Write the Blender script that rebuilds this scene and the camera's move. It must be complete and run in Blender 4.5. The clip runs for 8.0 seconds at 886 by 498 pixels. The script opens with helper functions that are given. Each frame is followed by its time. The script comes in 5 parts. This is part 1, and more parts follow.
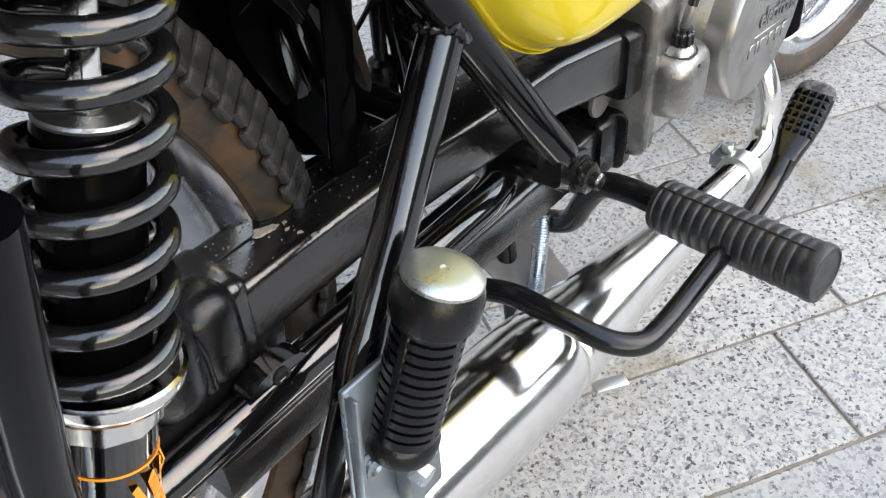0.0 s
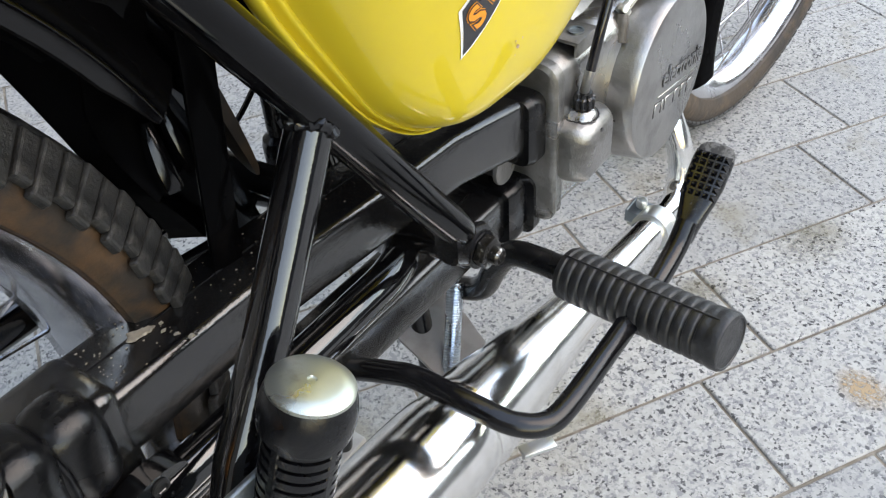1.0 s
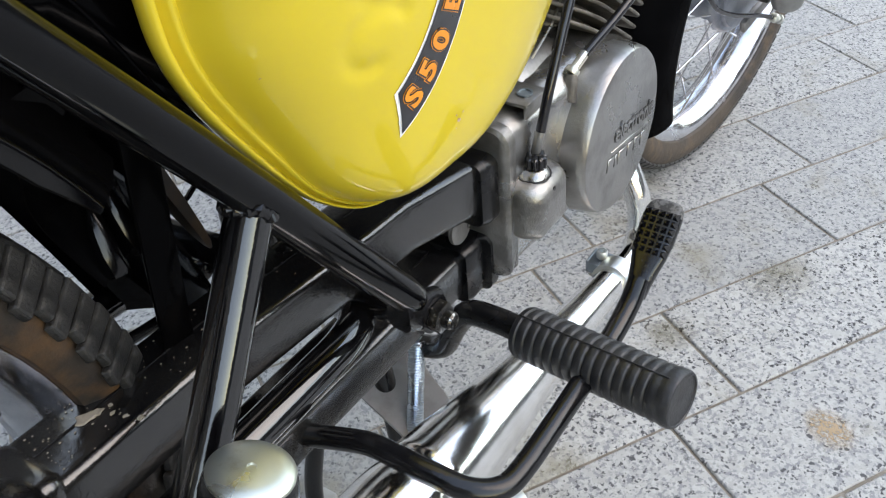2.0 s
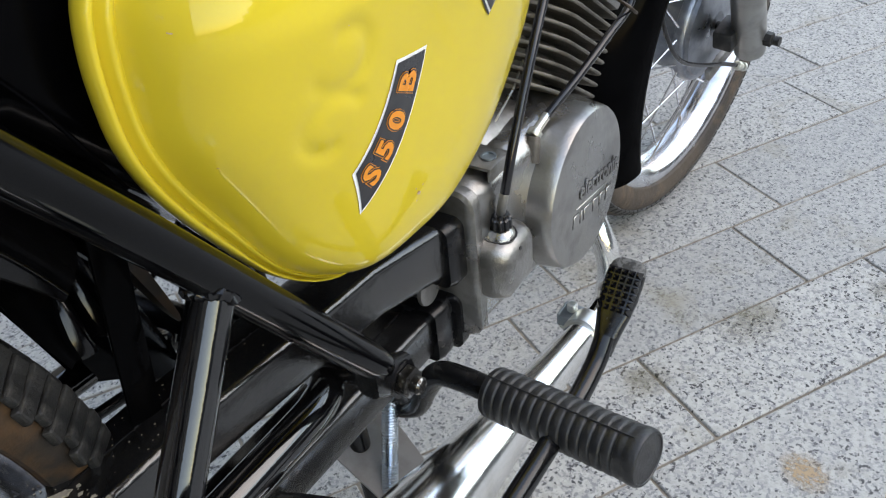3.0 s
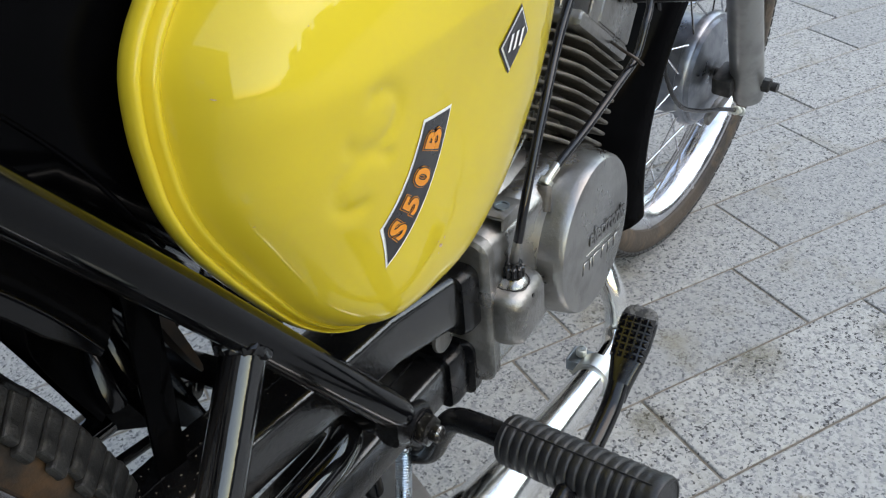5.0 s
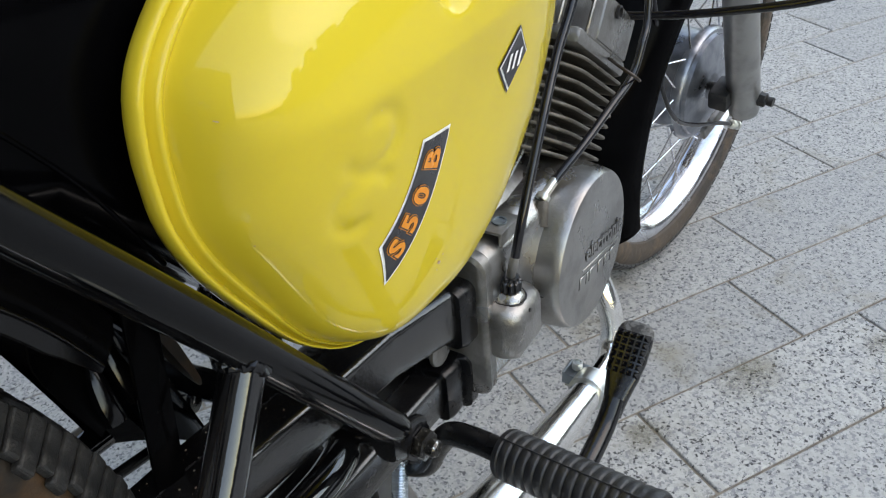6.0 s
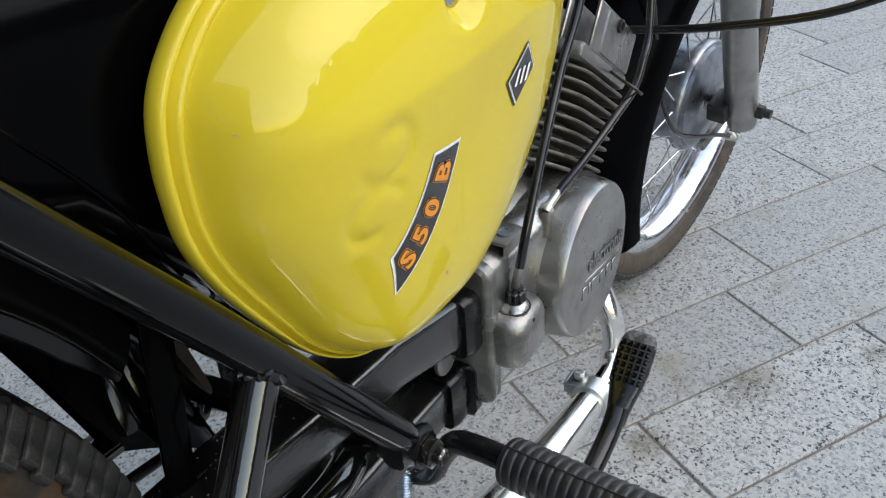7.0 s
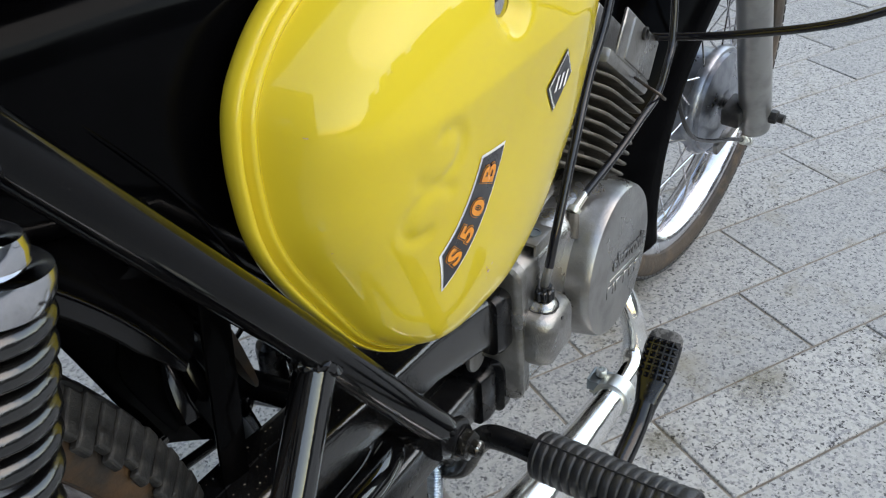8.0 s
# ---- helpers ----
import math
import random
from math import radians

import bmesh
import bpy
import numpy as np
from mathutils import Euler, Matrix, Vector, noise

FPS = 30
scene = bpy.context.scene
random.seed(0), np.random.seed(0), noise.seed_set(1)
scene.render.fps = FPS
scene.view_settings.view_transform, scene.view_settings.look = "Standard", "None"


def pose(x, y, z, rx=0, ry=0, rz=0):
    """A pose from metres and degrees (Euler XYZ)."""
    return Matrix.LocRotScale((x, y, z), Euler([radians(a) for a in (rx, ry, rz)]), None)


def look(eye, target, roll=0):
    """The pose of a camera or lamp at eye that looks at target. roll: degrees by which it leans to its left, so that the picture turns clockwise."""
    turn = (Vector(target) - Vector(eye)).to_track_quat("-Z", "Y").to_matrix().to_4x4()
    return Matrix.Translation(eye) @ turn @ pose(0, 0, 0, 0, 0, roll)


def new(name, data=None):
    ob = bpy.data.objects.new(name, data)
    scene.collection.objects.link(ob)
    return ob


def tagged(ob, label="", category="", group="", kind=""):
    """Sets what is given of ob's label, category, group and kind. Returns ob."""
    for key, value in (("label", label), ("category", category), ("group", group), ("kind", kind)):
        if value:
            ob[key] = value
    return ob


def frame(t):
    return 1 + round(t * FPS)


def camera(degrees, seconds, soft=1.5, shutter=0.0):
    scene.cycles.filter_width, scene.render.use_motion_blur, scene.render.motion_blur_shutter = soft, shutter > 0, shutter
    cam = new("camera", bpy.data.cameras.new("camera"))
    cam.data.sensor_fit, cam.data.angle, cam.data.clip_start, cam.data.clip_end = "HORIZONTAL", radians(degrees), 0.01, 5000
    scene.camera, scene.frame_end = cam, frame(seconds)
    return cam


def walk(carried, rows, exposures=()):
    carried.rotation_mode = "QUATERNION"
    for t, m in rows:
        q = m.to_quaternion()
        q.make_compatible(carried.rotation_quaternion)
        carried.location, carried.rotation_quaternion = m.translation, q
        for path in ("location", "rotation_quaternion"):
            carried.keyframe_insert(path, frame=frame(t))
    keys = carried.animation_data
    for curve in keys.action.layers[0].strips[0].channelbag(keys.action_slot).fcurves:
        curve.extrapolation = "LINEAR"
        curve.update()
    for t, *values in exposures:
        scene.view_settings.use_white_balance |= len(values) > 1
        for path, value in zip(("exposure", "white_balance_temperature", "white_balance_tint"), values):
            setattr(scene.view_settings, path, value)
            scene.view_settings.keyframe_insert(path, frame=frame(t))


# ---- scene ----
cam = camera(51.90, 8.0, 1.15)
PATH = [
    (0, (0.3413, -0.0211, 0.7048), (0.0000, 0.3618, 0.2283), -4.50),
    (0.5, (0.3485, 0.0087, 0.7123), (0.0215, 0.4167, 0.2468), -4.41),
    (1, (0.3516, 0.0241, 0.7128), (0.0271, 0.4415, 0.2540), -4.38),
    (1.5, (0.3572, 0.0320, 0.7208), (0.0345, 0.4598, 0.2705), -4.62),
    (1.7, (0.3609, 0.0363, 0.7255), (0.0376, 0.4680, 0.2792), -4.79),
    (2.8, (0.3751, 0.0524, 0.7463), (0.0496, 0.5050, 0.3228), -6.07),
    (3, (0.3766, 0.0527, 0.7509), (0.0529, 0.5106, 0.3320), -5.85),
    (3.5, (0.3788, 0.0470, 0.7576), (0.0551, 0.5135, 0.3482), -5.90),
    (4, (0.3708, 0.0420, 0.7636), (0.0466, 0.5145, 0.3615), -5.86),
    (4.2, (0.3649, 0.0437, 0.7633), (0.0404, 0.5174, 0.3630), -5.66),
    (5.3, (0.3663, 0.0413, 0.7673), (0.0408, 0.5183, 0.3717), -5.40),
    (5.5, (0.3675, 0.0414, 0.7690), (0.0427, 0.5196, 0.3742), -5.12),
    (6, (0.3652, 0.0412, 0.7724), (0.0412, 0.5215, 0.3795), -4.93),
    (6.5, (0.3619, 0.0389, 0.7760), (0.0395, 0.5225, 0.3858), -4.69),
    (7, (0.3625, 0.0318, 0.7785), (0.0400, 0.5177, 0.3913), -4.59),
    (7.5, (0.3539, 0.0213, 0.7892), (0.0314, 0.5088, 0.4039), -4.49),
    (8, (0.3524, 0.0031, 0.7897), (0.0293, 0.4903, 0.4046), -4.38),
]
walk(cam, [(t, look(eye, target, roll)) for t, eye, target, roll in PATH],
     [(0.0, 0.60, 9300, 18), (0.5, 0.48, 9200, 17), (1.5, 0.34, 9000, 17), (3.0, 0.03, 8800, 16), (4.5, -0.13, 8750, 15), (8.0, -0.13, 8750, 15)])
# ---- end of path ----

# ---- sky and sun ----
world = bpy.data.worlds.new("sky")
scene.world = world
world.use_nodes = True
SUN_ELEVATION, SUN_TURN = radians(47), radians(68)
sky = world.node_tree.nodes.new("ShaderNodeTexSky")
sky.sky_type, sky.sun_disc = "NISHITA", False
sky.sun_elevation, sky.sun_rotation = SUN_ELEVATION, SUN_TURN
sky.air_density, sky.dust_density = 1.5, 0.2
back = world.node_tree.nodes["Background"]
haze = world.node_tree.nodes.new("ShaderNodeMix")
haze.data_type = "RGBA"
haze.inputs[0].default_value = 0.02
haze.inputs[7].default_value = (2.6, 2.6, 2.65, 1)
world.node_tree.links.new(sky.outputs[0], haze.inputs[6])
world.node_tree.links.new(haze.outputs[2], back.inputs[0])
back.inputs[1].default_value = 0.62
sun = new("sun", bpy.data.lights.new("sun", "SUN"))
sun.data.energy, sun.data.angle, sun.data.color = 1.1, radians(50), (1.0, 0.93, 0.82)
sun_way = Vector((math.sin(SUN_TURN) * math.cos(SUN_ELEVATION), math.cos(SUN_TURN) * math.cos(SUN_ELEVATION), math.sin(SUN_ELEVATION)))
sun.matrix_world = Matrix.Translation(sun_way * 20) @ sun_way.to_track_quat("Z", "Y").to_matrix().to_4x4()


# ---- materials ----
def mixed(nt, a, b, fac):
    mix = nt.nodes.new("ShaderNodeMix")
    mix.data_type = "RGBA"
    for slot, value in ((6, a), (7, b)):
        if isinstance(value, tuple):
            mix.inputs[slot].default_value = (*value, 1)
        else:
            nt.links.new(value, mix.inputs[slot])
    if isinstance(fac, float):
        mix.inputs[0].default_value = fac
    else:
        nt.links.new(fac, mix.inputs[0])
    return mix.outputs[2]


def noisy(nt, scale, detail=4.0, rough=0.55, lo=0.4, hi=0.6, kind="noise", vec=None):
    """A noise of the given scale, pressed between lo and hi to 0..1."""
    coord = nt.nodes.new("ShaderNodeTexCoord")
    if kind == "noise":
        tex = nt.nodes.new("ShaderNodeTexNoise")
        tex.inputs["Scale"].default_value, tex.inputs["Detail"].default_value = scale, detail
        tex.inputs["Roughness"].default_value = rough
        out = tex.outputs[0]
    else:
        tex = nt.nodes.new("ShaderNodeTexVoronoi")
        tex.inputs["Scale"].default_value = scale
        out = tex.outputs["Color"] if kind == "cell" else tex.outputs["Distance"]
    nt.links.new(vec or coord.outputs["Object"], tex.inputs["Vector"])
    ramp = nt.nodes.new("ShaderNodeMapRange")
    ramp.inputs[1].default_value, ramp.inputs[2].default_value = lo, hi
    nt.links.new(out, ramp.inputs[0])
    return ramp.outputs[0]


def material(name, base, second=None, rough=0.5, metal=0.0, scale=60.0, lo=0.45, hi=0.62, coat=0.0, bump=0.0, bump_scale=400.0,
             wear=None, wear_lo=0.66, wear_hi=0.72, wear_scale=90.0, rough_span=0.12, ior=1.5, coat_rough=0.11):
    mat = bpy.data.materials.new(name)
    mat.use_nodes = True
    nt = mat.node_tree
    bsdf = nt.nodes["Principled BSDF"]
    colour = mixed(nt, base, second or tuple(v * 0.8 for v in base), noisy(nt, scale, lo=lo, hi=hi))
    if wear:
        colour = mixed(nt, colour, wear, noisy(nt, wear_scale, 6.0, 0.65, wear_lo, wear_hi))
    nt.links.new(colour, bsdf.inputs["Base Color"])
    span = nt.nodes.new("ShaderNodeMapRange")
    span.inputs[3].default_value, span.inputs[4].default_value = max(0.02, rough - rough_span), rough + rough_span
    nt.links.new(noisy(nt, scale * 0.6, lo=0.3, hi=0.7), span.inputs[0])
    nt.links.new(span.outputs[0], bsdf.inputs["Roughness"])
    bsdf.inputs["Metallic"].default_value, bsdf.inputs["IOR"].default_value = metal, ior
    bsdf.inputs["Coat Weight"].default_value, bsdf.inputs["Coat Roughness"].default_value = coat, coat_rough
    if bump:
        node = nt.nodes.new("ShaderNodeBump")
        node.inputs["Strength"].default_value, node.inputs["Distance"].default_value = 1.0, bump
        nt.links.new(noisy(nt, bump_scale, 5.0, 0.6, 0.3, 0.7), node.inputs["Height"])
        nt.links.new(node.outputs[0], bsdf.inputs["Normal"])
    return mat


def granite_material():
    mat = bpy.data.materials.new("granite")
    mat.use_nodes = True
    nt = mat.node_tree
    bsdf = nt.nodes["Principled BSDF"]
    info = nt.nodes.new("ShaderNodeObjectInfo")
    spot = nt.nodes.new("ShaderNodeTexCoord")
    shift = nt.nodes.new("ShaderNodeVectorMath")
    shift.operation = "SCALE"
    shift.inputs[0].default_value = (37.0, 91.0, 53.0)
    nt.links.new(info.outputs["Random"], shift.inputs["Scale"])
    moved = nt.nodes.new("ShaderNodeVectorMath")
    nt.links.new(spot.outputs["Object"], moved.inputs[0])
    nt.links.new(shift.outputs[0], moved.inputs[1])
    vec = moved.outputs[0]
    warp = nt.nodes.new("ShaderNodeTexNoise")
    warp.inputs["Scale"].default_value, warp.inputs["Detail"].default_value = 420.0, 3.0
    nt.links.new(vec, warp.inputs["Vector"])
    push = nt.nodes.new("ShaderNodeVectorMath")
    push.operation = "SCALE"
    push.inputs["Scale"].default_value = 0.0052
    nt.links.new(warp.outputs[1], push.inputs[0])
    bent = nt.nodes.new("ShaderNodeVectorMath")
    nt.links.new(vec, bent.inputs[0])
    nt.links.new(push.outputs[0], bent.inputs[1])
    grain = bent.outputs[0]
    stone = mixed(nt, (0.345, 0.341, 0.322), (0.435, 0.428, 0.402), noisy(nt, 210.0, lo=0.2, hi=0.8, kind="cell", vec=grain))
    stone = mixed(nt, stone, (0.215, 0.220, 0.224), noisy(nt, 330.0, lo=0.66, hi=0.74, kind="cell", vec=grain))
    stone = mixed(nt, stone, (0.165, 0.170, 0.176), noisy(nt, 120.0, 5.0, 0.7, 0.56, 0.66, vec=vec))
    stone = mixed(nt, stone, (0.045, 0.046, 0.050), noisy(nt, 360.0, lo=0.81, hi=0.85, kind="cell", vec=grain))
    stone = mixed(nt, stone, (0.020, 0.020, 0.023), noisy(nt, 150.0, 3.0, 0.55, 0.625, 0.655, vec=vec))
    tone = nt.nodes.new("ShaderNodeMapRange")
    tone.inputs[3].default_value, tone.inputs[4].default_value = 0.0, 0.45
    nt.links.new(info.outputs["Random"], tone.inputs[0])
    shade = mixed(nt, stone, (0.20, 0.206, 0.211), tone.outputs[0])
    shade = mixed(nt, shade, (0.21, 0.19, 0.135), noisy(nt, 9.0, 6.0, 0.65, 0.56, 0.80, vec=vec))
    nt.links.new(shade, bsdf.inputs["Base Color"])
    bsdf.inputs["Roughness"].default_value = 0.62
    node = nt.nodes.new("ShaderNodeBump")
    node.inputs["Strength"].default_value, node.inputs["Distance"].default_value = 0.6, 0.0006
    nt.links.new(noisy(nt, 320.0, 4.0, 0.6, 0.3, 0.7, vec=vec), node.inputs["Height"])
    nt.links.new(node.outputs[0], bsdf.inputs["Normal"])
    return mat


GRANITE = granite_material()
JOINT = material("joint_grit", (0.20, 0.172, 0.138), (0.28, 0.245, 0.20), 0.9, scale=60, bump=0.001)


def stain_material(name, colour, strength):
    """A soft-edged smear: opaque in ragged patches towards its middle."""
    mat = material(name, colour, tuple(v * 0.85 for v in colour), 0.75, scale=150)
    nt = mat.node_tree
    spot = nt.nodes.new("ShaderNodeTexCoord")
    ball = nt.nodes.new("ShaderNodeTexGradient")
    ball.gradient_type = "SPHERICAL"
    nt.links.new(spot.outputs["Object"], ball.inputs[0])
    both = nt.nodes.new("ShaderNodeMath")
    both.operation = "MULTIPLY"
    nt.links.new(ball.outputs[1], both.inputs[0])
    nt.links.new(noisy(nt, 5.0, 8.0, 0.7, 0.36, 0.62), both.inputs[1])
    soft = nt.nodes.new("ShaderNodeMapRange")
    soft.inputs[1].default_value, soft.inputs[2].default_value, soft.inputs[4].default_value = 0.05, 0.45, strength
    nt.links.new(both.outputs[0], soft.inputs[0])
    nt.links.new(soft.outputs[0], nt.nodes["Principled BSDF"].inputs["Alpha"])
    return mat


STAIN = stain_material("ochre_stain", (0.42, 0.30, 0.18), 0.75)
STAIN_OIL = stain_material("oily_stain", (0.16, 0.14, 0.09), 0.36)
BLACK = material("black_gloss_paint", (0.0022, 0.0022, 0.0026), (0.0035, 0.0035, 0.004), 0.075, scale=25, ior=1.78, wear=(0.20, 0.19, 0.17), wear_lo=0.73, wear_hi=0.75, wear_scale=190, rough_span=0.045, bump=0.00005, bump_scale=90)
GUARD_BLACK = material("black_mudguard_paint", (0.0012, 0.0012, 0.0014), (0.002, 0.002, 0.0023), 0.10, scale=25, ior=1.09)
FRAME_BLACK = material("black_frame_enamel", (0.0008, 0.0008, 0.0011), (0.0013, 0.0013, 0.0017), 0.12, scale=25, ior=1.33, wear=(0.22, 0.21, 0.19), wear_lo=0.72, wear_hi=0.74, wear_scale=200, rough_span=0.05)
BLACK_WORN = material("worn_black_paint", (0.004, 0.004, 0.0045), (0.007, 0.007, 0.008), 0.20, scale=40, ior=1.45, wear=(0.13, 0.10, 0.07), wear_lo=0.70, wear_hi=0.75, wear_scale=70, bump=0.0001, bump_scale=120)
SATIN = material("satin_black_plastic", (0.0007, 0.0007, 0.0009), (0.0012, 0.0012, 0.0015), 0.13, scale=20, ior=1.13)
FENDER_EDGE = material("black_rolled_edge_paint", (0.0012, 0.0012, 0.0015), (0.002, 0.002, 0.0025), 0.18, scale=30, ior=1.42)
WORN_TIP = material("scuffed_grey_rubber", (0.10, 0.098, 0.096), (0.025, 0.025, 0.025), 0.7, scale=260, lo=0.44, hi=0.56, bump=0.0003, bump_scale=400)
PAD_BLACK = material("moulded_black_pad", (0.004, 0.004, 0.005), (0.007, 0.007, 0.008), 0.20, scale=90, ior=1.55, wear=(0.10, 0.098, 0.095), wear_lo=0.66, wear_hi=0.72, wear_scale=300)
RUBBER = material("black_rubber", (0.0024, 0.0025, 0.0031), (0.0042, 0.0043, 0.0050), 0.27, scale=70, ior=1.40, rough_span=0.06, wear=(0.035, 0.032, 0.029), wear_lo=0.74, wear_hi=0.90, wear_scale=60, bump=0.00008, bump_scale=400)
SPRING_BLACK = material("black_spring_paint", (0.003, 0.003, 0.0034), (0.006, 0.0058, 0.0055), 0.15, scale=60, ior=1.72, rough_span=0.04, wear=(0.06, 0.05, 0.04), wear_lo=0.70, wear_hi=0.80, wear_scale=110, bump=0.0001, bump_scale=150)
CHAIN_RUBBER = material("dusty_chain_rubber", (0.005, 0.005, 0.0055), (0.009, 0.0089, 0.0088), 0.17, scale=30, ior=1.75, wear=(0.055, 0.046, 0.035), wear_lo=0.62, wear_hi=0.90, wear_scale=90, bump=0.00012, bump_scale=200)
PEG_RUBBER = material("worn_peg_rubber", (0.011, 0.0113, 0.0128), (0.020, 0.020, 0.0212), 0.42, scale=120, bump=0.00015, bump_scale=500)
TYRE = material("tyre_rubber", (0.010, 0.010, 0.0102), (0.020, 0.0195, 0.019), 0.5, scale=60, wear=(0.085, 0.080, 0.074), wear_lo=0.58, wear_hi=0.80, wear_scale=120, bump=0.0005, bump_scale=190)
TYRE_SIDE = material("rusty_brown_tyre_side", (0.011, 0.0095, 0.0085), (0.022, 0.0155, 0.011), 0.5, scale=22, wear=(0.115, 0.056, 0.021), wear_lo=0.45, wear_hi=0.66, wear_scale=15, bump=0.0003, bump_scale=160)
FRONT_TYRE = material("grey_brown_tyre_side", (0.030, 0.024, 0.020), (0.055, 0.040, 0.029), 0.65, scale=14, wear=(0.15, 0.095, 0.055), wear_lo=0.5, wear_hi=0.8, wear_scale=20, bump=0.0003, bump_scale=160)
CHROME = material("chrome", (0.86, 0.845, 0.82), (0.77, 0.75, 0.72), 0.13, 1.0, scale=40, rough_span=0.05, wear=(0.55, 0.50, 0.42), wear_lo=0.74, wear_hi=0.80, wear_scale=140)
CHROME_DULL = material("dull_chrome", (0.62, 0.62, 0.64), (0.50, 0.50, 0.52), 0.18, 1.0, scale=50)


def scratched(mat, stretch, depth):
    """Adds fine scratches that run along y."""
    nt = mat.node_tree
    bsdf = nt.nodes["Principled BSDF"]
    spot = nt.nodes.new("ShaderNodeTexCoord")
    thin = nt.nodes.new("ShaderNodeVectorMath")
    thin.operation = "MULTIPLY"
    thin.inputs[1].default_value = stretch
    nt.links.new(spot.outputs["Object"], thin.inputs[0])
    node = nt.nodes.new("ShaderNodeBump")
    node.inputs["Strength"].default_value, node.inputs["Distance"].default_value = 1.0, depth
    nt.links.new(noisy(nt, 1.0, 6.0, 0.7, 0.25, 0.75, vec=thin.outputs[0]), node.inputs["Height"])
    nt.links.new(node.outputs[0], bsdf.inputs["Normal"])
    return mat


scratched(CHROME, (260.0, 7.0, 260.0), 0.00004)
ZINC = material("zinc_plate", (0.66, 0.69, 0.69), (0.70, 0.69, 0.60), 0.36, 1.0, scale=45)
ZINC_DULL = material("dull_zinc_plate", (0.30, 0.345, 0.37), (0.24, 0.285, 0.32), 0.38, 0.95, scale=35, wear=(0.20, 0.22, 0.24), wear_lo=0.6, wear_hi=0.7)
CAP_ZINC = material("greenish_zinc_cap", (0.47, 0.49, 0.43), (0.42, 0.455, 0.43), 0.30, 0.9, scale=40, wear=(0.33, 0.31, 0.24), wear_lo=0.55, wear_hi=0.75, wear_scale=70)
ZINC_BLUE = material("blue_zinc_spring", (0.58, 0.66, 0.73), (0.64, 0.69, 0.73), 0.30, 1.0, scale=90)
CAST = material("cast_aluminium", (0.30, 0.292, 0.282), (0.20, 0.192, 0.182), 0.34, 0.9, scale=45, wear=(0.16, 0.13, 0.10), wear_lo=0.68, wear_hi=0.80, wear_scale=60, bump=0.0002, bump_scale=350)
CAST_SMOOTH = material("brushed_aluminium_cover", (0.345, 0.337, 0.327), (0.25, 0.243, 0.236), 0.30, 0.95, scale=30, wear=(0.42, 0.30, 0.22), wear_lo=0.70, wear_hi=0.85, wear_scale=40, bump=0.0001, bump_scale=420)
FIN = material("dusty_fin_metal", (0.13, 0.118, 0.103), (0.075, 0.066, 0.056), 0.55, 0.6, scale=60, wear=(0.10, 0.06, 0.04), bump=0.0002)
FORK = material("brushed_fork_metal", (0.37, 0.37, 0.362), (0.29, 0.29, 0.285), 0.42, 0.85, scale=30)
YELLOW = material("yellow_enamel", (0.57, 0.435, 0.036), (0.545, 0.412, 0.032), 0.32, scale=8, coat=0.85, coat_rough=0.025, ior=1.06, rough_span=0.04, wear=(0.50, 0.36, 0.05), wear_lo=0.79, wear_hi=0.81, wear_scale=130, bump=0.00004, bump_scale=30)
WHITE = material("white_print", (0.80, 0.80, 0.78), (0.74, 0.74, 0.72), 0.35, scale=60)
DARK_PRINT = material("charcoal_print", (0.022, 0.022, 0.026), (0.03, 0.03, 0.033), 0.35, scale=60)
ORANGE = material("orange_print", (0.74, 0.25, 0.02), (0.70, 0.23, 0.02), 0.35, scale=60)
NUT_METAL = material("worn_steel_nut", (0.06, 0.057, 0.055), (0.03, 0.028, 0.027), 0.32, 0.9, scale=120, wear=(0.42, 0.41, 0.40), wear_lo=0.56, wear_hi=0.66, wear_scale=220)
HUB_METAL = material("polished_hub_alloy", (0.34, 0.36, 0.40), (0.23, 0.25, 0.285), 0.36, 0.95, scale=35, bump=0.0002, bump_scale=120)
MUD = material("dried_mud", (0.25, 0.22, 0.18), (0.16, 0.14, 0.11), 0.9, scale=200, bump=0.0004, bump_scale=300)
CHIP = material("chipped_primer", (0.30, 0.17, 0.08), (0.45, 0.33, 0.28), 0.7, scale=300)
DARK_METAL = material("oily_dark_metal_and_shade", (0.035, 0.035, 0.036), (0.058, 0.056, 0.055), 0.45, 0.7, scale=70)
CABLE = material("black_cable_sleeve", (0.006, 0.006, 0.008), (0.010, 0.010, 0.013), 0.16, scale=80)
RUST = material("rusty_brown_paint", (0.014, 0.0095, 0.0065), (0.030, 0.017, 0.009), 0.5, scale=40)
STAND_GREY = material("grey_stand_steel", (0.40, 0.39, 0.37), (0.32, 0.31, 0.29), 0.5, 0.5, scale=40)
# even grey of the unseen walls added as light blockers
BLOCKER_GREY = material("plain_blocker_grey", (0.15, 0.15, 0.15), (0.11, 0.11, 0.112), 0.9, scale=3)


# ---- mesh helpers ----
def part(name, bm, mat, parent=None, label="", smooth=40):
    bmesh.ops.recalc_face_normals(bm, faces=bm.faces[:])
    me = bpy.data.meshes.new(name)
    if smooth:
        for f in bm.faces:
            f.smooth = True
        for e in bm.edges:
            if len(e.link_faces) == 2 and e.calc_face_angle(0.0) > radians(smooth):
                e.smooth = False
    bm.to_mesh(me)
    bm.free()
    me.materials.append(mat)
    ob = new(name, me)
    if parent:
        ob.parent = parent
    return tagged(ob, label)


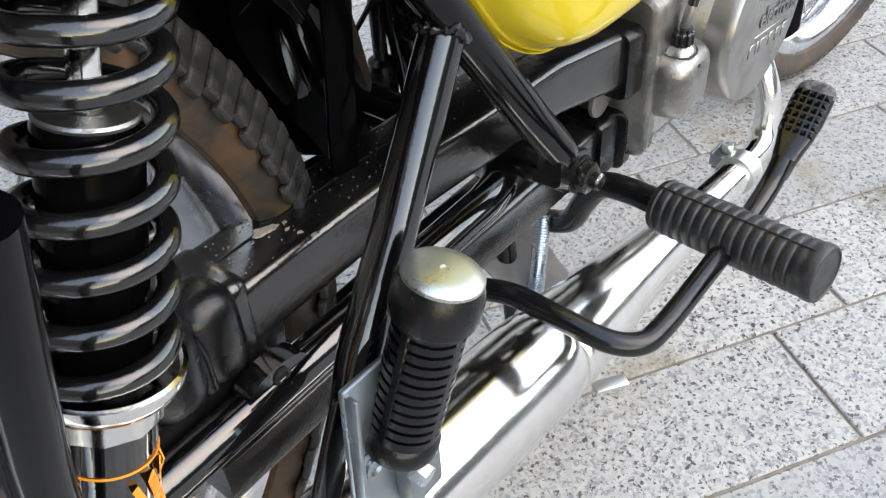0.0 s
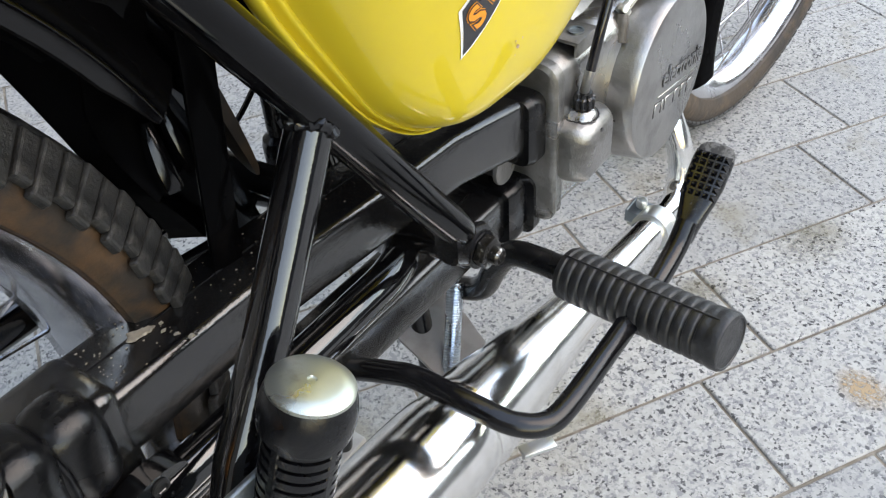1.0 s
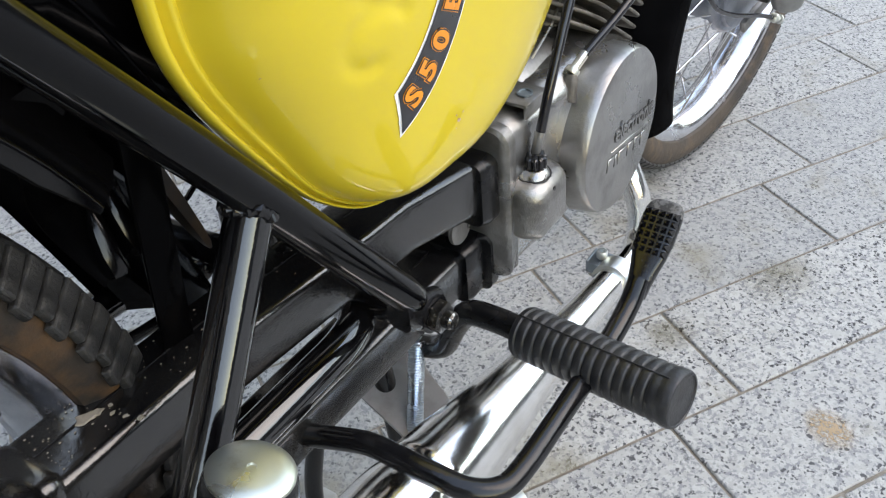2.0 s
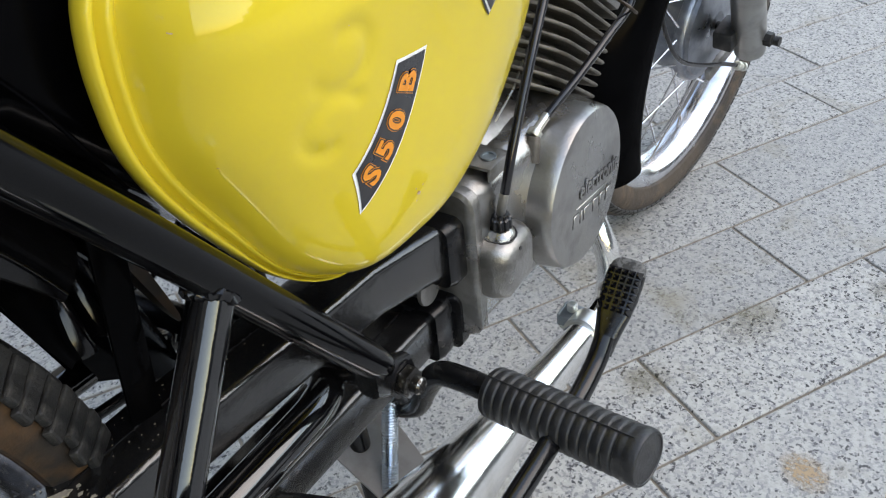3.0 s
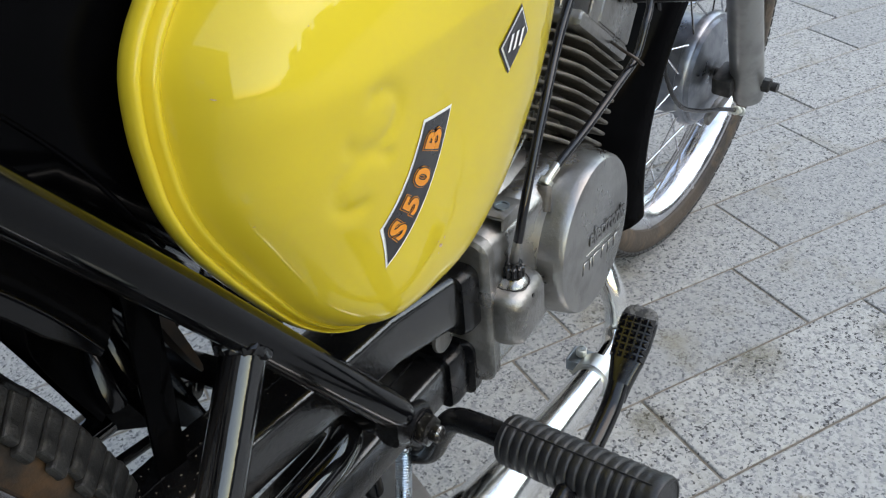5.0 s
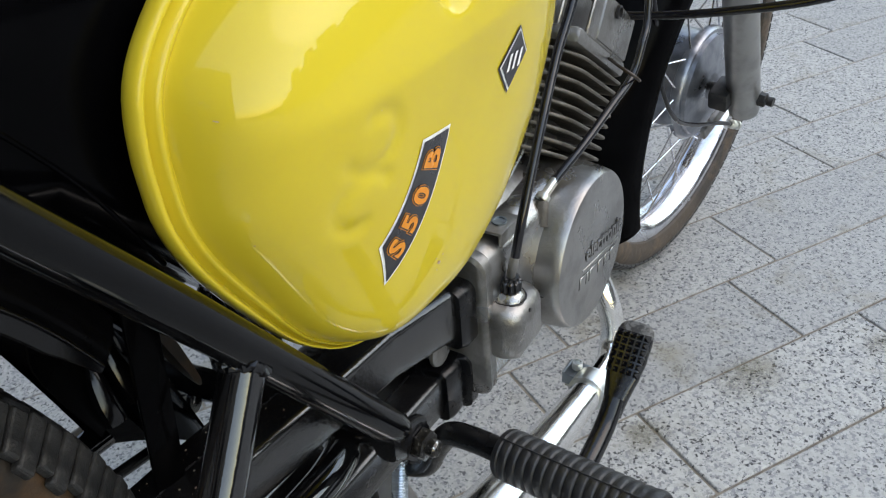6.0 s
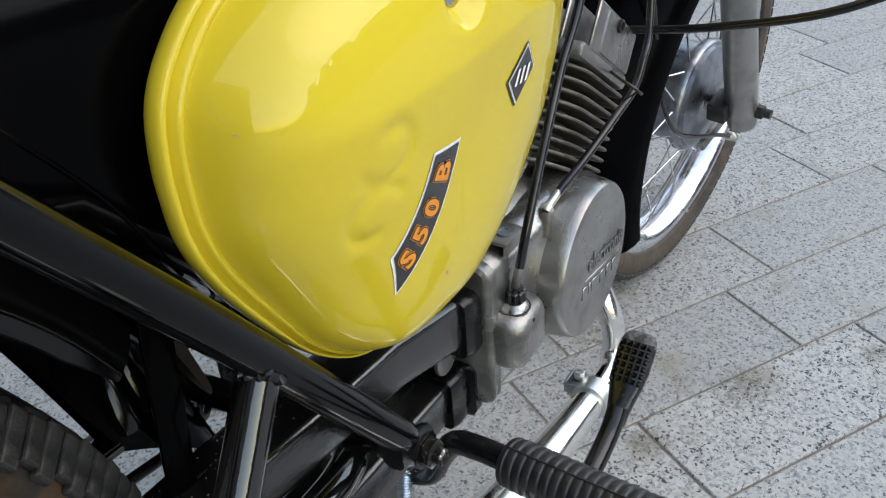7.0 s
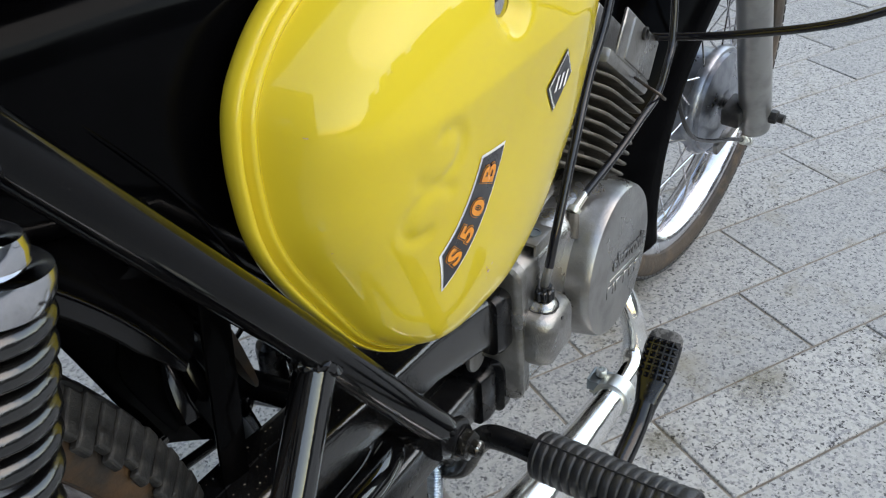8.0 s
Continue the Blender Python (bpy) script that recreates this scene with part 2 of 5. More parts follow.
def curve_points(points, step=8):
    """Catmull-Rom through the points."""
    pts = [Vector(p) for p in points]
    ext = [pts[0] * 2 - pts[1], *pts, pts[-1] * 2 - pts[-2]]
    out = []
    for i in range(1, len(ext) - 2):
        a, b, c, d = ext[i - 1:i + 3]
        for k in range(step):
            t = k / step
            out.append(0.5 * (2 * b + (c - a) * t + (2 * a - 5 * b + 4 * c - d) * t * t + (3 * b - a - 3 * c + d) * t ** 3))
    return [*out, pts[-1]]


def sweep(points, radius, seg=16, bm=None, closed=False, squash=None, caps=True):
    """A round bar along the points; radius may be a number or one per point."""
    bm = bm or bmesh.new()
    pts = [Vector(p) for p in points]
    n = len(pts)
    radii = radius if isinstance(radius, (list, tuple)) else [radius] * n
    rings, side = [], None
    for i, p in enumerate(pts):
        way = (pts[(i + 1) % n] - pts[i - 1]) if closed else (pts[min(i + 1, n - 1)] - pts[max(i - 1, 0)])
        way.normalize()
        if side is None:
            side = way.orthogonal().normalized()
        side = (side - way * side.dot(way)).normalized()
        up = way.cross(side)
        rings.append([bm.verts.new(p + (side * math.cos(a) + up * math.sin(a)) * radii[i]) for a in (2 * math.pi * k / seg for k in range(seg))])
    for i in range(n if closed else n - 1):
        a, b = rings[i], rings[(i + 1) % n]
        for k in range(seg):
            bm.faces.new((a[k], a[(k + 1) % seg], b[(k + 1) % seg], b[k]))
    if caps and not closed:
        bm.faces.new(rings[0])
        bm.faces.new(rings[-1])
    return bm


def aim(a, b):
    """A matrix whose z axis runs from a to b and whose origin is a."""
    a, b = Vector(a), Vector(b)
    return Matrix.Translation(a) @ (b - a).to_track_quat("Z", "Y").to_matrix().to_4x4()


def lathe(profile, m=None, seg=32, bm=None):
    """Turns (radius, height) points about z, then places them by m."""
    bm = bm or bmesh.new()
    m = m or Matrix()
    rings = []
    for r, h in profile:
        if r < 1e-6:
            rings.append([bm.verts.new(m @ Vector((0, 0, h)))])
        else:
            rings.append([bm.verts.new(m @ Vector((r * math.cos(a), r * math.sin(a), h))) for a in (2 * math.pi * k / seg for k in range(seg))])
    for a, b in zip(rings, rings[1:]):
        for k in range(seg):
            va, vb = (a[k % len(a)], a[(k + 1) % seg % len(a)]), (b[(k + 1) % seg % len(b)], b[k % len(b)])
            face = list(dict.fromkeys((*va, *vb)))
            if len(face) > 2:
                bm.faces.new(face)
    for ring in (rings[0], rings[-1]):
        if len(ring) > 2:
            bm.faces.new(ring)
    return bm


def ring_shape(profile, m=None, seg=64, bm=None):
    """Like lathe, but the profile closes on itself (tyres, rims, hoops)."""
    bm = bm or bmesh.new()
    m = m or Matrix()
    rings = [[bm.verts.new(m @ Vector((r * math.cos(a), r * math.sin(a), h))) for r, h in profile] for a in (2 * math.pi * k / seg for k in range(seg))]
    n = len(profile)
    for i in range(seg):
        a, b = rings[i], rings[(i + 1) % seg]
        for k in range(n):
            bm.faces.new((a[k], a[(k + 1) % n], b[(k + 1) % n], b[k]))
    return bm


def soft_box(size, m=None, bevel=0.003, steps=2, bm=None, taper=None):
    bm2 = bmesh.new()
    bmesh.ops.create_cube(bm2, size=1)
    for v in bm2.verts:
        v.co = Vector((v.co.x * size[0], v.co.y * size[1], v.co.z * size[2]))
        if taper and v.co.z > 0:
            v.co.x, v.co.y = v.co.x * taper[0], v.co.y * taper[1]
    if bevel:
        bmesh.ops.bevel(bm2, geom=bm2.edges[:], offset=bevel, segments=steps, profile=0.5, affect="EDGES")
    if m:
        bm2.transform(m)
    if bm is None:
        return bm2
    me = bpy.data.meshes.new("tmp")
    bm2.to_mesh(me)
    bm2.free()
    bm.from_mesh(me)
    bpy.data.meshes.remove(me)
    return bm


def between(lo, hi, bevel=0.003, steps=2, bm=None):
    lo, hi = Vector(lo), Vector(hi)
    return soft_box(hi - lo, Matrix.Translation((lo + hi) / 2), bevel, steps, bm)


def beam(a, b, wide, high, bevel=0.003, roll=0.0, bm=None, steps=2):
    """A box from a to b; wide along its side, high along its up."""
    a, b = Vector(a), Vector(b)
    way = (b - a).normalized()
    side = way.cross(Vector((0, 0, 1))).normalized()
    up = side.cross(way)
    m = Matrix((side, way, up)).transposed().to_4x4()
    m.translation = (a + b) / 2
    return soft_box((wide, (b - a).length, high), m @ pose(0, 0, 0, 0, roll, 0), bevel, steps, bm)


def hexnut(a, b, radius, bm=None):
    return lathe([(radius * 0.9, 0), (radius, 0.0006), (radius, (Vector(b) - Vector(a)).length - 0.0008), (radius * 0.88, (Vector(b) - Vector(a)).length)], aim(a, b), 6, bm)


def loft(sections, bm=None):
    """Skins closed rings of equal counts, capped at both ends."""
    bm = bm or bmesh.new()
    rings = [[bm.verts.new(p) for p in ring] for ring in sections]
    n = len(rings[0])
    for a, b in zip(rings, rings[1:]):
        for k in range(n):
            bm.faces.new((a[k], a[(k + 1) % n], b[(k + 1) % n], b[k]))
    bm.faces.new(rings[0])
    bm.faces.new(rings[-1])
    return bm


def round_rect(cx, cz, w, h, r, y, steps=4):
    """A rounded rectangle in the plane of that y."""
    ring = []
    for sx, sz, start in ((1, 1, 0), (-1, 1, 90), (-1, -1, 180), (1, -1, 270)):
        for k in range(steps + 1):
            a = radians(start + 90 * k / steps)
            ring.append(Vector((cx + sx * (w / 2 - r) + r * math.cos(a), y, cz + sz * (h / 2 - r) + r * math.sin(a))))
    return ring


def letters(text, size, depth=0.0004, grow=0.0):
    """The built-in font's letters as a flat-lying bmesh, from x = 0."""
    data = bpy.data.curves.new("letters", "FONT")
    data.body, data.size, data.extrude, data.resolution_u, data.offset = text, size, depth, 3, grow
    ob = bpy.data.objects.new("letters", data)
    scene.collection.objects.link(ob)
    bpy.context.view_layer.update()
    me = bpy.data.meshes.new_from_object(ob.evaluated_get(bpy.context.evaluated_depsgraph_get()))
    bpy.data.objects.remove(ob)
    bpy.data.curves.remove(data)
    bm = bmesh.new()
    bm.from_mesh(me)
    bpy.data.meshes.remove(me)
    return bm


# ---- the paved ground ----
ROW, LONG, GAP = 0.1405, 0.352, 0.0034
PAVE = Matrix(((0.521, -0.8536, 0, 0.111), (0.8536, 0.521, 0, 0.792), (0, 0, 1, 0), (0, 0, 0, 1)))
bm = bmesh.new()
bmesh.ops.create_grid(bm, x_segments=2, y_segments=2, size=400)
bm.transform(Matrix.Translation((0, 0, -0.0022)))
ground = tagged(part("ground", bm, JOINT), "sandy brown grit under the granite paving", "ground", kind="structure")


# ---- the moped ----
moped = tagged(new("moped"), "yellow and black vintage moped on its centre stand on granite paving", "moped")


def tube_part(name, points, r, mat, parent, label="", step=8, seg=18):
    return part(name, sweep(curve_points(points, step), r, seg), mat, parent, label)


# frame
frame_tubes = part("frame", sweep([(0.108, 0.085, 0.746), (0.108, 0.140, 0.672), (0.108, 0.231, 0.545), (0.108, 0.318, 0.420), (0.1098, 0.343, 0.3845), (0.1105, 0.350, 0.375), (0.1108, 0.3535, 0.370), (0.111, 0.3555, 0.367)], [0.0110, 0.0110, 0.0110, 0.0110, 0.0110, 0.0104, 0.0085, 0.0050], 24), FRAME_BLACK, moped, "glossy black steel frame tube with weld seams")
strut = part("footrest_strut", sweep([(0.1060, 0.2600, 0.5090), (0.1070, 0.249, 0.494), (0.1115, 0.229, 0.470), (0.119, 0.196, 0.431), (0.127, 0.158, 0.392), (0.1305, 0.140, 0.368)], [0.0106, 0.0110, 0.0110, 0.0110, 0.0108, 0.009], 24), BLACK, moped, "glossy black steel strut")
flat_end = part("flattened_end", beam((0.130, 0.143, 0.375), (0.136, 0.105, 0.315), 0.005, 0.024, 0.002), BLACK, strut)
rnd = random.Random(4)
bead, bead_r = [], []
bead_m = aim((0.1066, 0.2540, 0.5010), (0.1055, 0.2620, 0.5130))
for k in range(48):
    a = 2 * math.pi * k / 48
    bead.append(bead_m @ Vector((math.cos(a) * 0.0112, math.sin(a) * 0.0112, 0.001 * math.sin(3 * a) + rnd.uniform(-0.0014, 0.0014))))
    bead_r.append(rnd.uniform(0.0016, 0.0044))
part("weld_bead", sweep(bead, bead_r, 8, closed=True), BLACK_WORN, strut, "lumpy black weld bead")
# lower lug of the frame tube with its bolt
bm = loft([round_rect(0.110, 0.372, 0.016, 0.030, 0.006, 0.338), round_rect(0.110, 0.358, 0.012, 0.030, 0.005, 0.356), round_rect(0.110, 0.349, 0.010, 0.026, 0.0045, 0.377)])
lug = part("pivot_lug", bm, BLACK_WORN, moped, "pressed black lug round the pivot bolt")
part("washer", lathe([(0.0125, 0), (0.0125, 0.002)], aim((0.115, 0.364, 0.352), (0.13, 0.364, 0.352))), BLACK_WORN, lug)
part("hex_nut", hexnut((0.117, 0.364, 0.352), (0.1245, 0.364, 0.352), 0.0105), NUT_METAL, lug, "worn oily hexagon nut")
part("bolt_end", lathe([(0.0058, 0), (0.0058, 0.005), (0.0045, 0.0065)], aim((0.1245, 0.364, 0.352), (0.14, 0.364, 0.352)), 16), NUT_METAL, lug)

# side cover
COVER_MID = Vector((0.398, 0.570))
COVER_RIM = [(0.2390, 0.605), (0.2437, 0.636), (0.2585, 0.6575), (0.281, 0.6745), (0.32, 0.690), (0.38, 0.700), (0.44, 0.699), (0.515, 0.683),
             (0.566, 0.645), (0.577, 0.592), (0.571, 0.547), (0.5455, 0.4985), (0.498, 0.458), (0.440, 0.4355), (0.392, 0.4325), (0.345, 0.4390), (0.3055, 0.467), (0.2755, 0.507), (0.2517, 0.547), (0.2410, 0.577)]
rim_loop = [p for p in curve_points([(0, *COVER_RIM[-1]), *[(0, *p) for p in COVER_RIM], (0, *COVER_RIM[0])], 8)][8:-1]
rim_polar = sorted((math.atan2(p.z - COVER_MID.y, p.y - COVER_MID.x), math.hypot(p.z - COVER_MID.y, p.y - COVER_MID.x)) for p in rim_loop)
RIM_A, RIM_R = [a for a, _ in rim_polar], [r for _, r in rim_polar]


def rim_radius(a):
    return float(np.interp(a, RIM_A, RIM_R, period=2 * math.pi))


def flange(a):
    """How wide the beaded rim is at that angle: narrow below, where the bulge overhangs it."""
    k = min(1.0, max(0.0, (abs((math.degrees(a) + 68 + 180) % 360 - 180) - 45) / 55))
    return 0.40 + 0.60 * k * k * (3 - 2 * k)


def groove(y, z):
    """The shallow pressed swirl: two curling arms."""
    best = 9.0
    for s in (1, -1):
        for k in range(36):
            u = k / 35
            a = radians(100 - 250 * u)
            r = 0.011 + 0.006 * u
            cy, cz = 0.322 + s * 0.004, 0.5735 + s * 0.0165
            best = min(best, math.hypot(y - cy - s * r * math.cos(a) * 1.15, z - cz - s * r * math.sin(a)))
    return -0.0016 * math.exp(-(best / 0.0038) ** 2)


def cover_x(y, z, pressed=True):
    d = Vector((y, z)) - COVER_MID
    a = math.atan2(d.y, d.x)
    s = d.length / rim_radius(a) * 0.92 / (1 - 0.08 * flange(a))
    low = max(0.0, 0.61 - z)
    fall = -0.2178 * low + 0.8683 * low ** 2 + 1.2 * max(0.0, low - 0.10) ** 2
    x = 0.1499 + fall - 0.0368 * s ** 3.54 - (0.0230 + fall) * (s / 0.915) ** (14 + 75 * low)
    h = math.hypot((y - 0.397) / 1.2, z - 0.640)
    if pressed:
        x -= 0.011 * math.exp(-(h / 0.0125) ** 4)
        if abs(y - 0.322) < 0.04 and abs(z - 0.5735) < 0.05:
            x += groove(y, z)
    return x


bm = bmesh.new()
scales = [(0.965, -0.0075), (0.988, -0.0065), (0.998, -0.0045), (1.0, -0.0015), (0.999, 0.0012), (0.994, 0.0034), (0.986, 0.0044), (0.978, 0.0042), (0.970, 0.0026), (0.965, 0.0006), (0.960, 0.0002), (0.955, 0.0012), (0.949, 0.0042), (0.943, 0.0058), (0.936, 0.0060), (0.929, 0.0052), (0.923, 0.0048)]
rings = []
SIDES = 160
for s, lift in scales:
    ring = []
    for k in range(SIDES):
        a = 2 * math.pi * k / SIDES - math.pi
        r = rim_radius(a) * (1 - (1 - s) * flange(a))
        ring.append(bm.verts.new((0.0925 + lift, COVER_MID.x + r * math.cos(a), COVER_MID.y + r * math.sin(a))))
    rings.append(ring)
for j in range(1, 52):
    s = 0.92 * (1 - j / 52) ** 0.9
    ring = []
    for k in range(SIDES):
        a = 2 * math.pi * k / SIDES - math.pi
        r = rim_radius(a) * s / 0.92 * (1 - 0.08 * flange(a))
        y, z = COVER_MID.x + r * math.cos(a), COVER_MID.y + r * math.sin(a)
        ring.append(bm.verts.new((cover_x(y, z), y, z)))
    rings.append(ring)
for a, b in zip(rings, rings[1:]):
    for k in range(SIDES):
        bm.faces.new((a[k], a[(k + 1) % SIDES], b[(k + 1) % SIDES], b[k]))
bm.faces.new(rings[-1])
side_cover = part("side_cover", bm, YELLOW, moped, "bulging yellow enamelled side cover with a beaded rim and a shallow pressed swirl", smooth=60)
part("turn_fastener", lathe([(0.0075, 0), (0.0075, 0.004), (0.006, 0.005), (0, 0.005)], aim((0.1335, 0.397, 0.640), (0.15, 0.397, 0.640)), 20), CHROME_DULL, side_cover)


def print_patch(name, outline_uv, mat, lift, label="", cells=14):
    """A thin printed patch on the cover: outline_uv(u, v) gives y and z for u, v in 0..1."""
    bm = bmesh.new()
    grid = []
    for i in range(cells + 1):
        row = []
        for j in range(5):
            y, z = outline_uv(i / cells, j / 4)
            row.append(bm.verts.new((cover_x(y, z, False) + lift, y, z)))
        grid.append(row)
    for i in range(cells):
        for j in range(4):
            bm.faces.new((grid[i][j], grid[i + 1][j], grid[i + 1][j + 1], grid[i][j + 1]))
    return part(name, bm, mat, side_cover, label, smooth=80)


# the curved model badge: an arc about a centre up and behind it
ARC = (0.264, 0.604, 0.1156)


def badge_point(angle, r):
    a = radians(angle)
    return ARC[0] + r * math.cos(a), ARC[1] + r * math.sin(a)


A0, A1 = -52.2, -17.9
print_patch("badge_border", lambda u, v: badge_point(A0 - 0.8 + (A1 - A0 + 1.6) * u + (v - .5) * (8.2 * u - 6), ARC[2] - 0.0128 + 0.0256 * v), WHITE, 0.0005, "white border of the badge", 30)
print_patch("badge", lambda u, v: badge_point(A0 + (A1 - A0) * u + (v - .5) * (8.2 * u - 6), ARC[2] - 0.0114 + 0.0228 * v), DARK_PRINT, 0.0009, "charcoal curved model badge", 30)
for sign, at in (("S", 0.137), ("5", 0.335), ("0", 0.55), ("B", 0.83)):
    for grow, mat, lift in ((0.0017, ORANGE, 0.0012), (0.00135, DARK_PRINT, 0.0014), (0.00065, ORANGE, 0.0016)):
        bm = letters(sign, 0.0185, 0, grow)
        lo = Vector((min(v.co.x for v in bm.verts), min(v.co.y for v in bm.verts)))
        hi = Vector((max(v.co.x for v in bm.verts), max(v.co.y for v in bm.verts)))
        mid = (lo + hi) / 2
        for v in bm.verts:
            along, up = (v.co.x - mid.x) * 1.0, (v.co.y - mid.y)
            angle = A0 + (A1 - A0) * at + math.degrees(along / ARC[2])
            y, z = badge_point(angle, ARC[2] - up)
            v.co = (cover_x(y, z, False) + lift, y, z)
        part("badge_letter", bm, mat, side_cover, smooth=0)

# diamond badge
DIA = Vector((0.4535, 0.577))


def diamond(size):
    def at(u, v):
        p = Vector((u - .5, v - .5)) * size
        return DIA.x + (p.x - p.y) * 0.0185 + (p.x + p.y) * 0.0045, DIA.y - (p.x - p.y) * 0.0015 + (p.x + p.y) * 0.0185
    return at


print_patch("diamond_badge_border", diamond(1.0), DARK_PRINT, 0.0006, "dark edge of the diamond badge", 6)
print_patch("diamond_badge_line", diamond(0.92), WHITE, 0.0010, "white line of the diamond badge", 6)
print_patch("diamond_badge", diamond(0.84), DARK_PRINT, 0.0014, "charcoal diamond badge", 6)
for off, w in ((-0.0068, 0.0030), (-0.0005, 0.0030), (0.0062, 0.0030)):
    print_patch("badge_bar", lambda u, v: (DIA.x + off + (u - .5) * w + (v - .5) * 0.003, DIA.y + (v - .5) * 0.0095 - off * 0.1), WHITE, 0.0019, cells=2)


# chips in the enamel, down to the primer
rnd = random.Random(21)
for y, z, w in ((0.383, 0.483, 0.0034), (0.3865, 0.4865, 0.0016), (0.3800, 0.4875, 0.0014), (0.3815, 0.4785, 0.0012), (0.328, 0.603, 0.0009), (0.262, 0.622, 0.0012), (0.268, 0.560, 0.0010), (0.300, 0.640, 0.0007), (0.455, 0.500, 0.0008), (0.290, 0.490, 0.0010)):
    skew, tall = rnd.uniform(-0.6, 0.6), rnd.uniform(0.5, 1.1)
    print_patch("paint_chip", lambda u, v: (y + (u - .5) * w * (1 - abs(v - .5)) + (v - .5) * w * skew, z + (v - .5) * w * tall * (1.2 - abs(u - .4))), CHIP, 0.0003, cells=4)

# swing arm and chain tubes
swing_arm = tube_part("swing_arm", [(0.082, -0.075, 0.353), (0.082, 0.05, 0.351), (0.082, 0.18, 0.350), (0.081, 0.28, 0.348), (0.076, 0.325, 0.343), (0.062, 0.352, 0.336), (0.03, 0.366, 0.332)], 0.0118, BLACK, moped, "glossy black tubular swing arm", seg=24)
ear = part("ear", loft([[Vector((0.076 + 0.004 * s, 0.136 + math.cos(a) * 0.019, 0.3615 + math.sin(a) * 0.0085)) for a in (2 * math.pi * k / 20 for k in range(20))] for s in (0, 1, 2, 3)]), BLACK, swing_arm)
part("ear_bolt", lathe([(0.0048, 0), (0.0048, 0.0012), (0.0034, 0.0016), (0.0030, 0.0004), (0, 0.0004)], aim((0.088, 0.138, 0.3625), (0.1, 0.138, 0.3625)), 18), DARK_METAL, swing_arm)
part("swing_arm_far", sweep(curve_points([(-0.082, -0.075, 0.353), (-0.082, 0.18, 0.350), (-0.076, 0.325, 0.343), (-0.03, 0.366, 0.332)]), 0.0118, 18), BLACK, swing_arm)
part("pivot_tube", sweep([(-0.05, 0.366, 0.335), (0.11, 0.364, 0.350)], 0.013, 20), BLACK_WORN, swing_arm)

bm = loft([round_rect(0.0475, 0.3885, 0.046, 0.040, 0.006, 0.138), round_rect(0.0485, 0.387, 0.045, 0.038, 0.006, 0.25), round_rect(0.055, 0.379, 0.046, 0.040, 0.006, 0.40), round_rect(0.061, 0.3665, 0.048, 0.044, 0.006, 0.470)])
upper = part("upper_chain_tube", bm, CHAIN_RUBBER, moped, "dusty black rubber chain tube with a mould seam")
part("seam", sweep([(0.0455, 0.14, 0.4088), (0.0465, 0.25, 0.4062), (0.053, 0.40, 0.3993), (0.059, 0.468, 0.3888)], 0.0006, 6), RUBBER, upper)
bm = loft([round_rect(0.0615, 0.363, 0.054, 0.052, 0.007, 0.466), round_rect(0.0625, 0.362, 0.057, 0.056, 0.009, 0.473), round_rect(0.0625, 0.361, 0.057, 0.056, 0.009, 0.484), round_rect(0.0625, 0.360, 0.053, 0.052, 0.008, 0.490)])
part("collar", bm, RUBBER, upper)
bm = loft([round_rect(0.051, 0.297, 0.042, 0.036, 0.005, 0.10), round_rect(0.051, 0.2965, 0.042, 0.036, 0.005, 0.30), round_rect(0.051, 0.291, 0.043, 0.038, 0.005, 0.462)])
lower = part("lower_chain_tube", bm, CHAIN_RUBBER, moped, "black rubber chain tube")
part("seam", sweep([(0.049, 0.102, 0.3153), (0.049, 0.30, 0.3148), (0.049, 0.46, 0.3103)], 0.0006, 6), RUBBER, lower)
bm = loft([round_rect(0.052, 0.291, 0.050, 0.048, 0.006, 0.458), round_rect(0.0525, 0.291, 0.054, 0.052, 0.009, 0.464), round_rect(0.0525, 0.291, 0.054, 0.052, 0.009, 0.474), round_rect(0.0525, 0.291, 0.049, 0.047, 0.008, 0.476), round_rect(0.0525, 0.291, 0.049, 0.047, 0.008, 0.480), round_rect(0.056, 0.289, 0.055, 0.052, 0.009, 0.482), round_rect(0.056, 0.289, 0.055, 0.052, 0.009, 0.491)])
part("collar", bm, RUBBER, lower)


def mud_blob(bm, x, y, r, rnd):
    """A thin ragged crust on the top of the upper chain tube."""
    z = 0.40865 - (y - 0.138) * 0.0145
    n = 11
    ring = []
    for k in range(n):
        a, d = 2 * math.pi * k / n, r * rnd.uniform(0.55, 1.15)
        ring.append((x + d * math.cos(a) * 0.75, y + d * math.sin(a)))
    low = [bm.verts.new((u, v, z)) for u, v in ring]
    top = [bm.verts.new((x + (u - x) * 0.8, y + (v - y) * 0.8, z + min(0.0009, r * 0.25))) for u, v in ring]
    for k in range(n):
        bm.faces.new((low[k], low[(k + 1) % n], top[(k + 1) % n], top[k]))
    bm.faces.new(top)


rnd = random.Random(8)
for x, y, r in ((0.047, 0.1745, 0.0060), (0.0489, 0.1800, 0.0045), (0.0700, 0.1890, 0.0022), (0.056, 0.1841, 0.0018), (0.0629, 0.1861, 0.0016), (0.0511, 0.1867, 0.0018)):
    bm = bmesh.new()
    mud_blob(bm, x, y, r, rnd)
    part("mud_crust", bm, MUD, upper, "pale dried mud", smooth=0)
bm = bmesh.new()
for k in range(120):
    y = 0.150 + 0.20 * rnd.random() ** 1.7
    mud_blob(bm, rnd.uniform(0.032, 0.066), y, rnd.uniform(0.0002, 0.0008), rnd)
part("mud_specks", bm, MUD, upper, smooth=0)

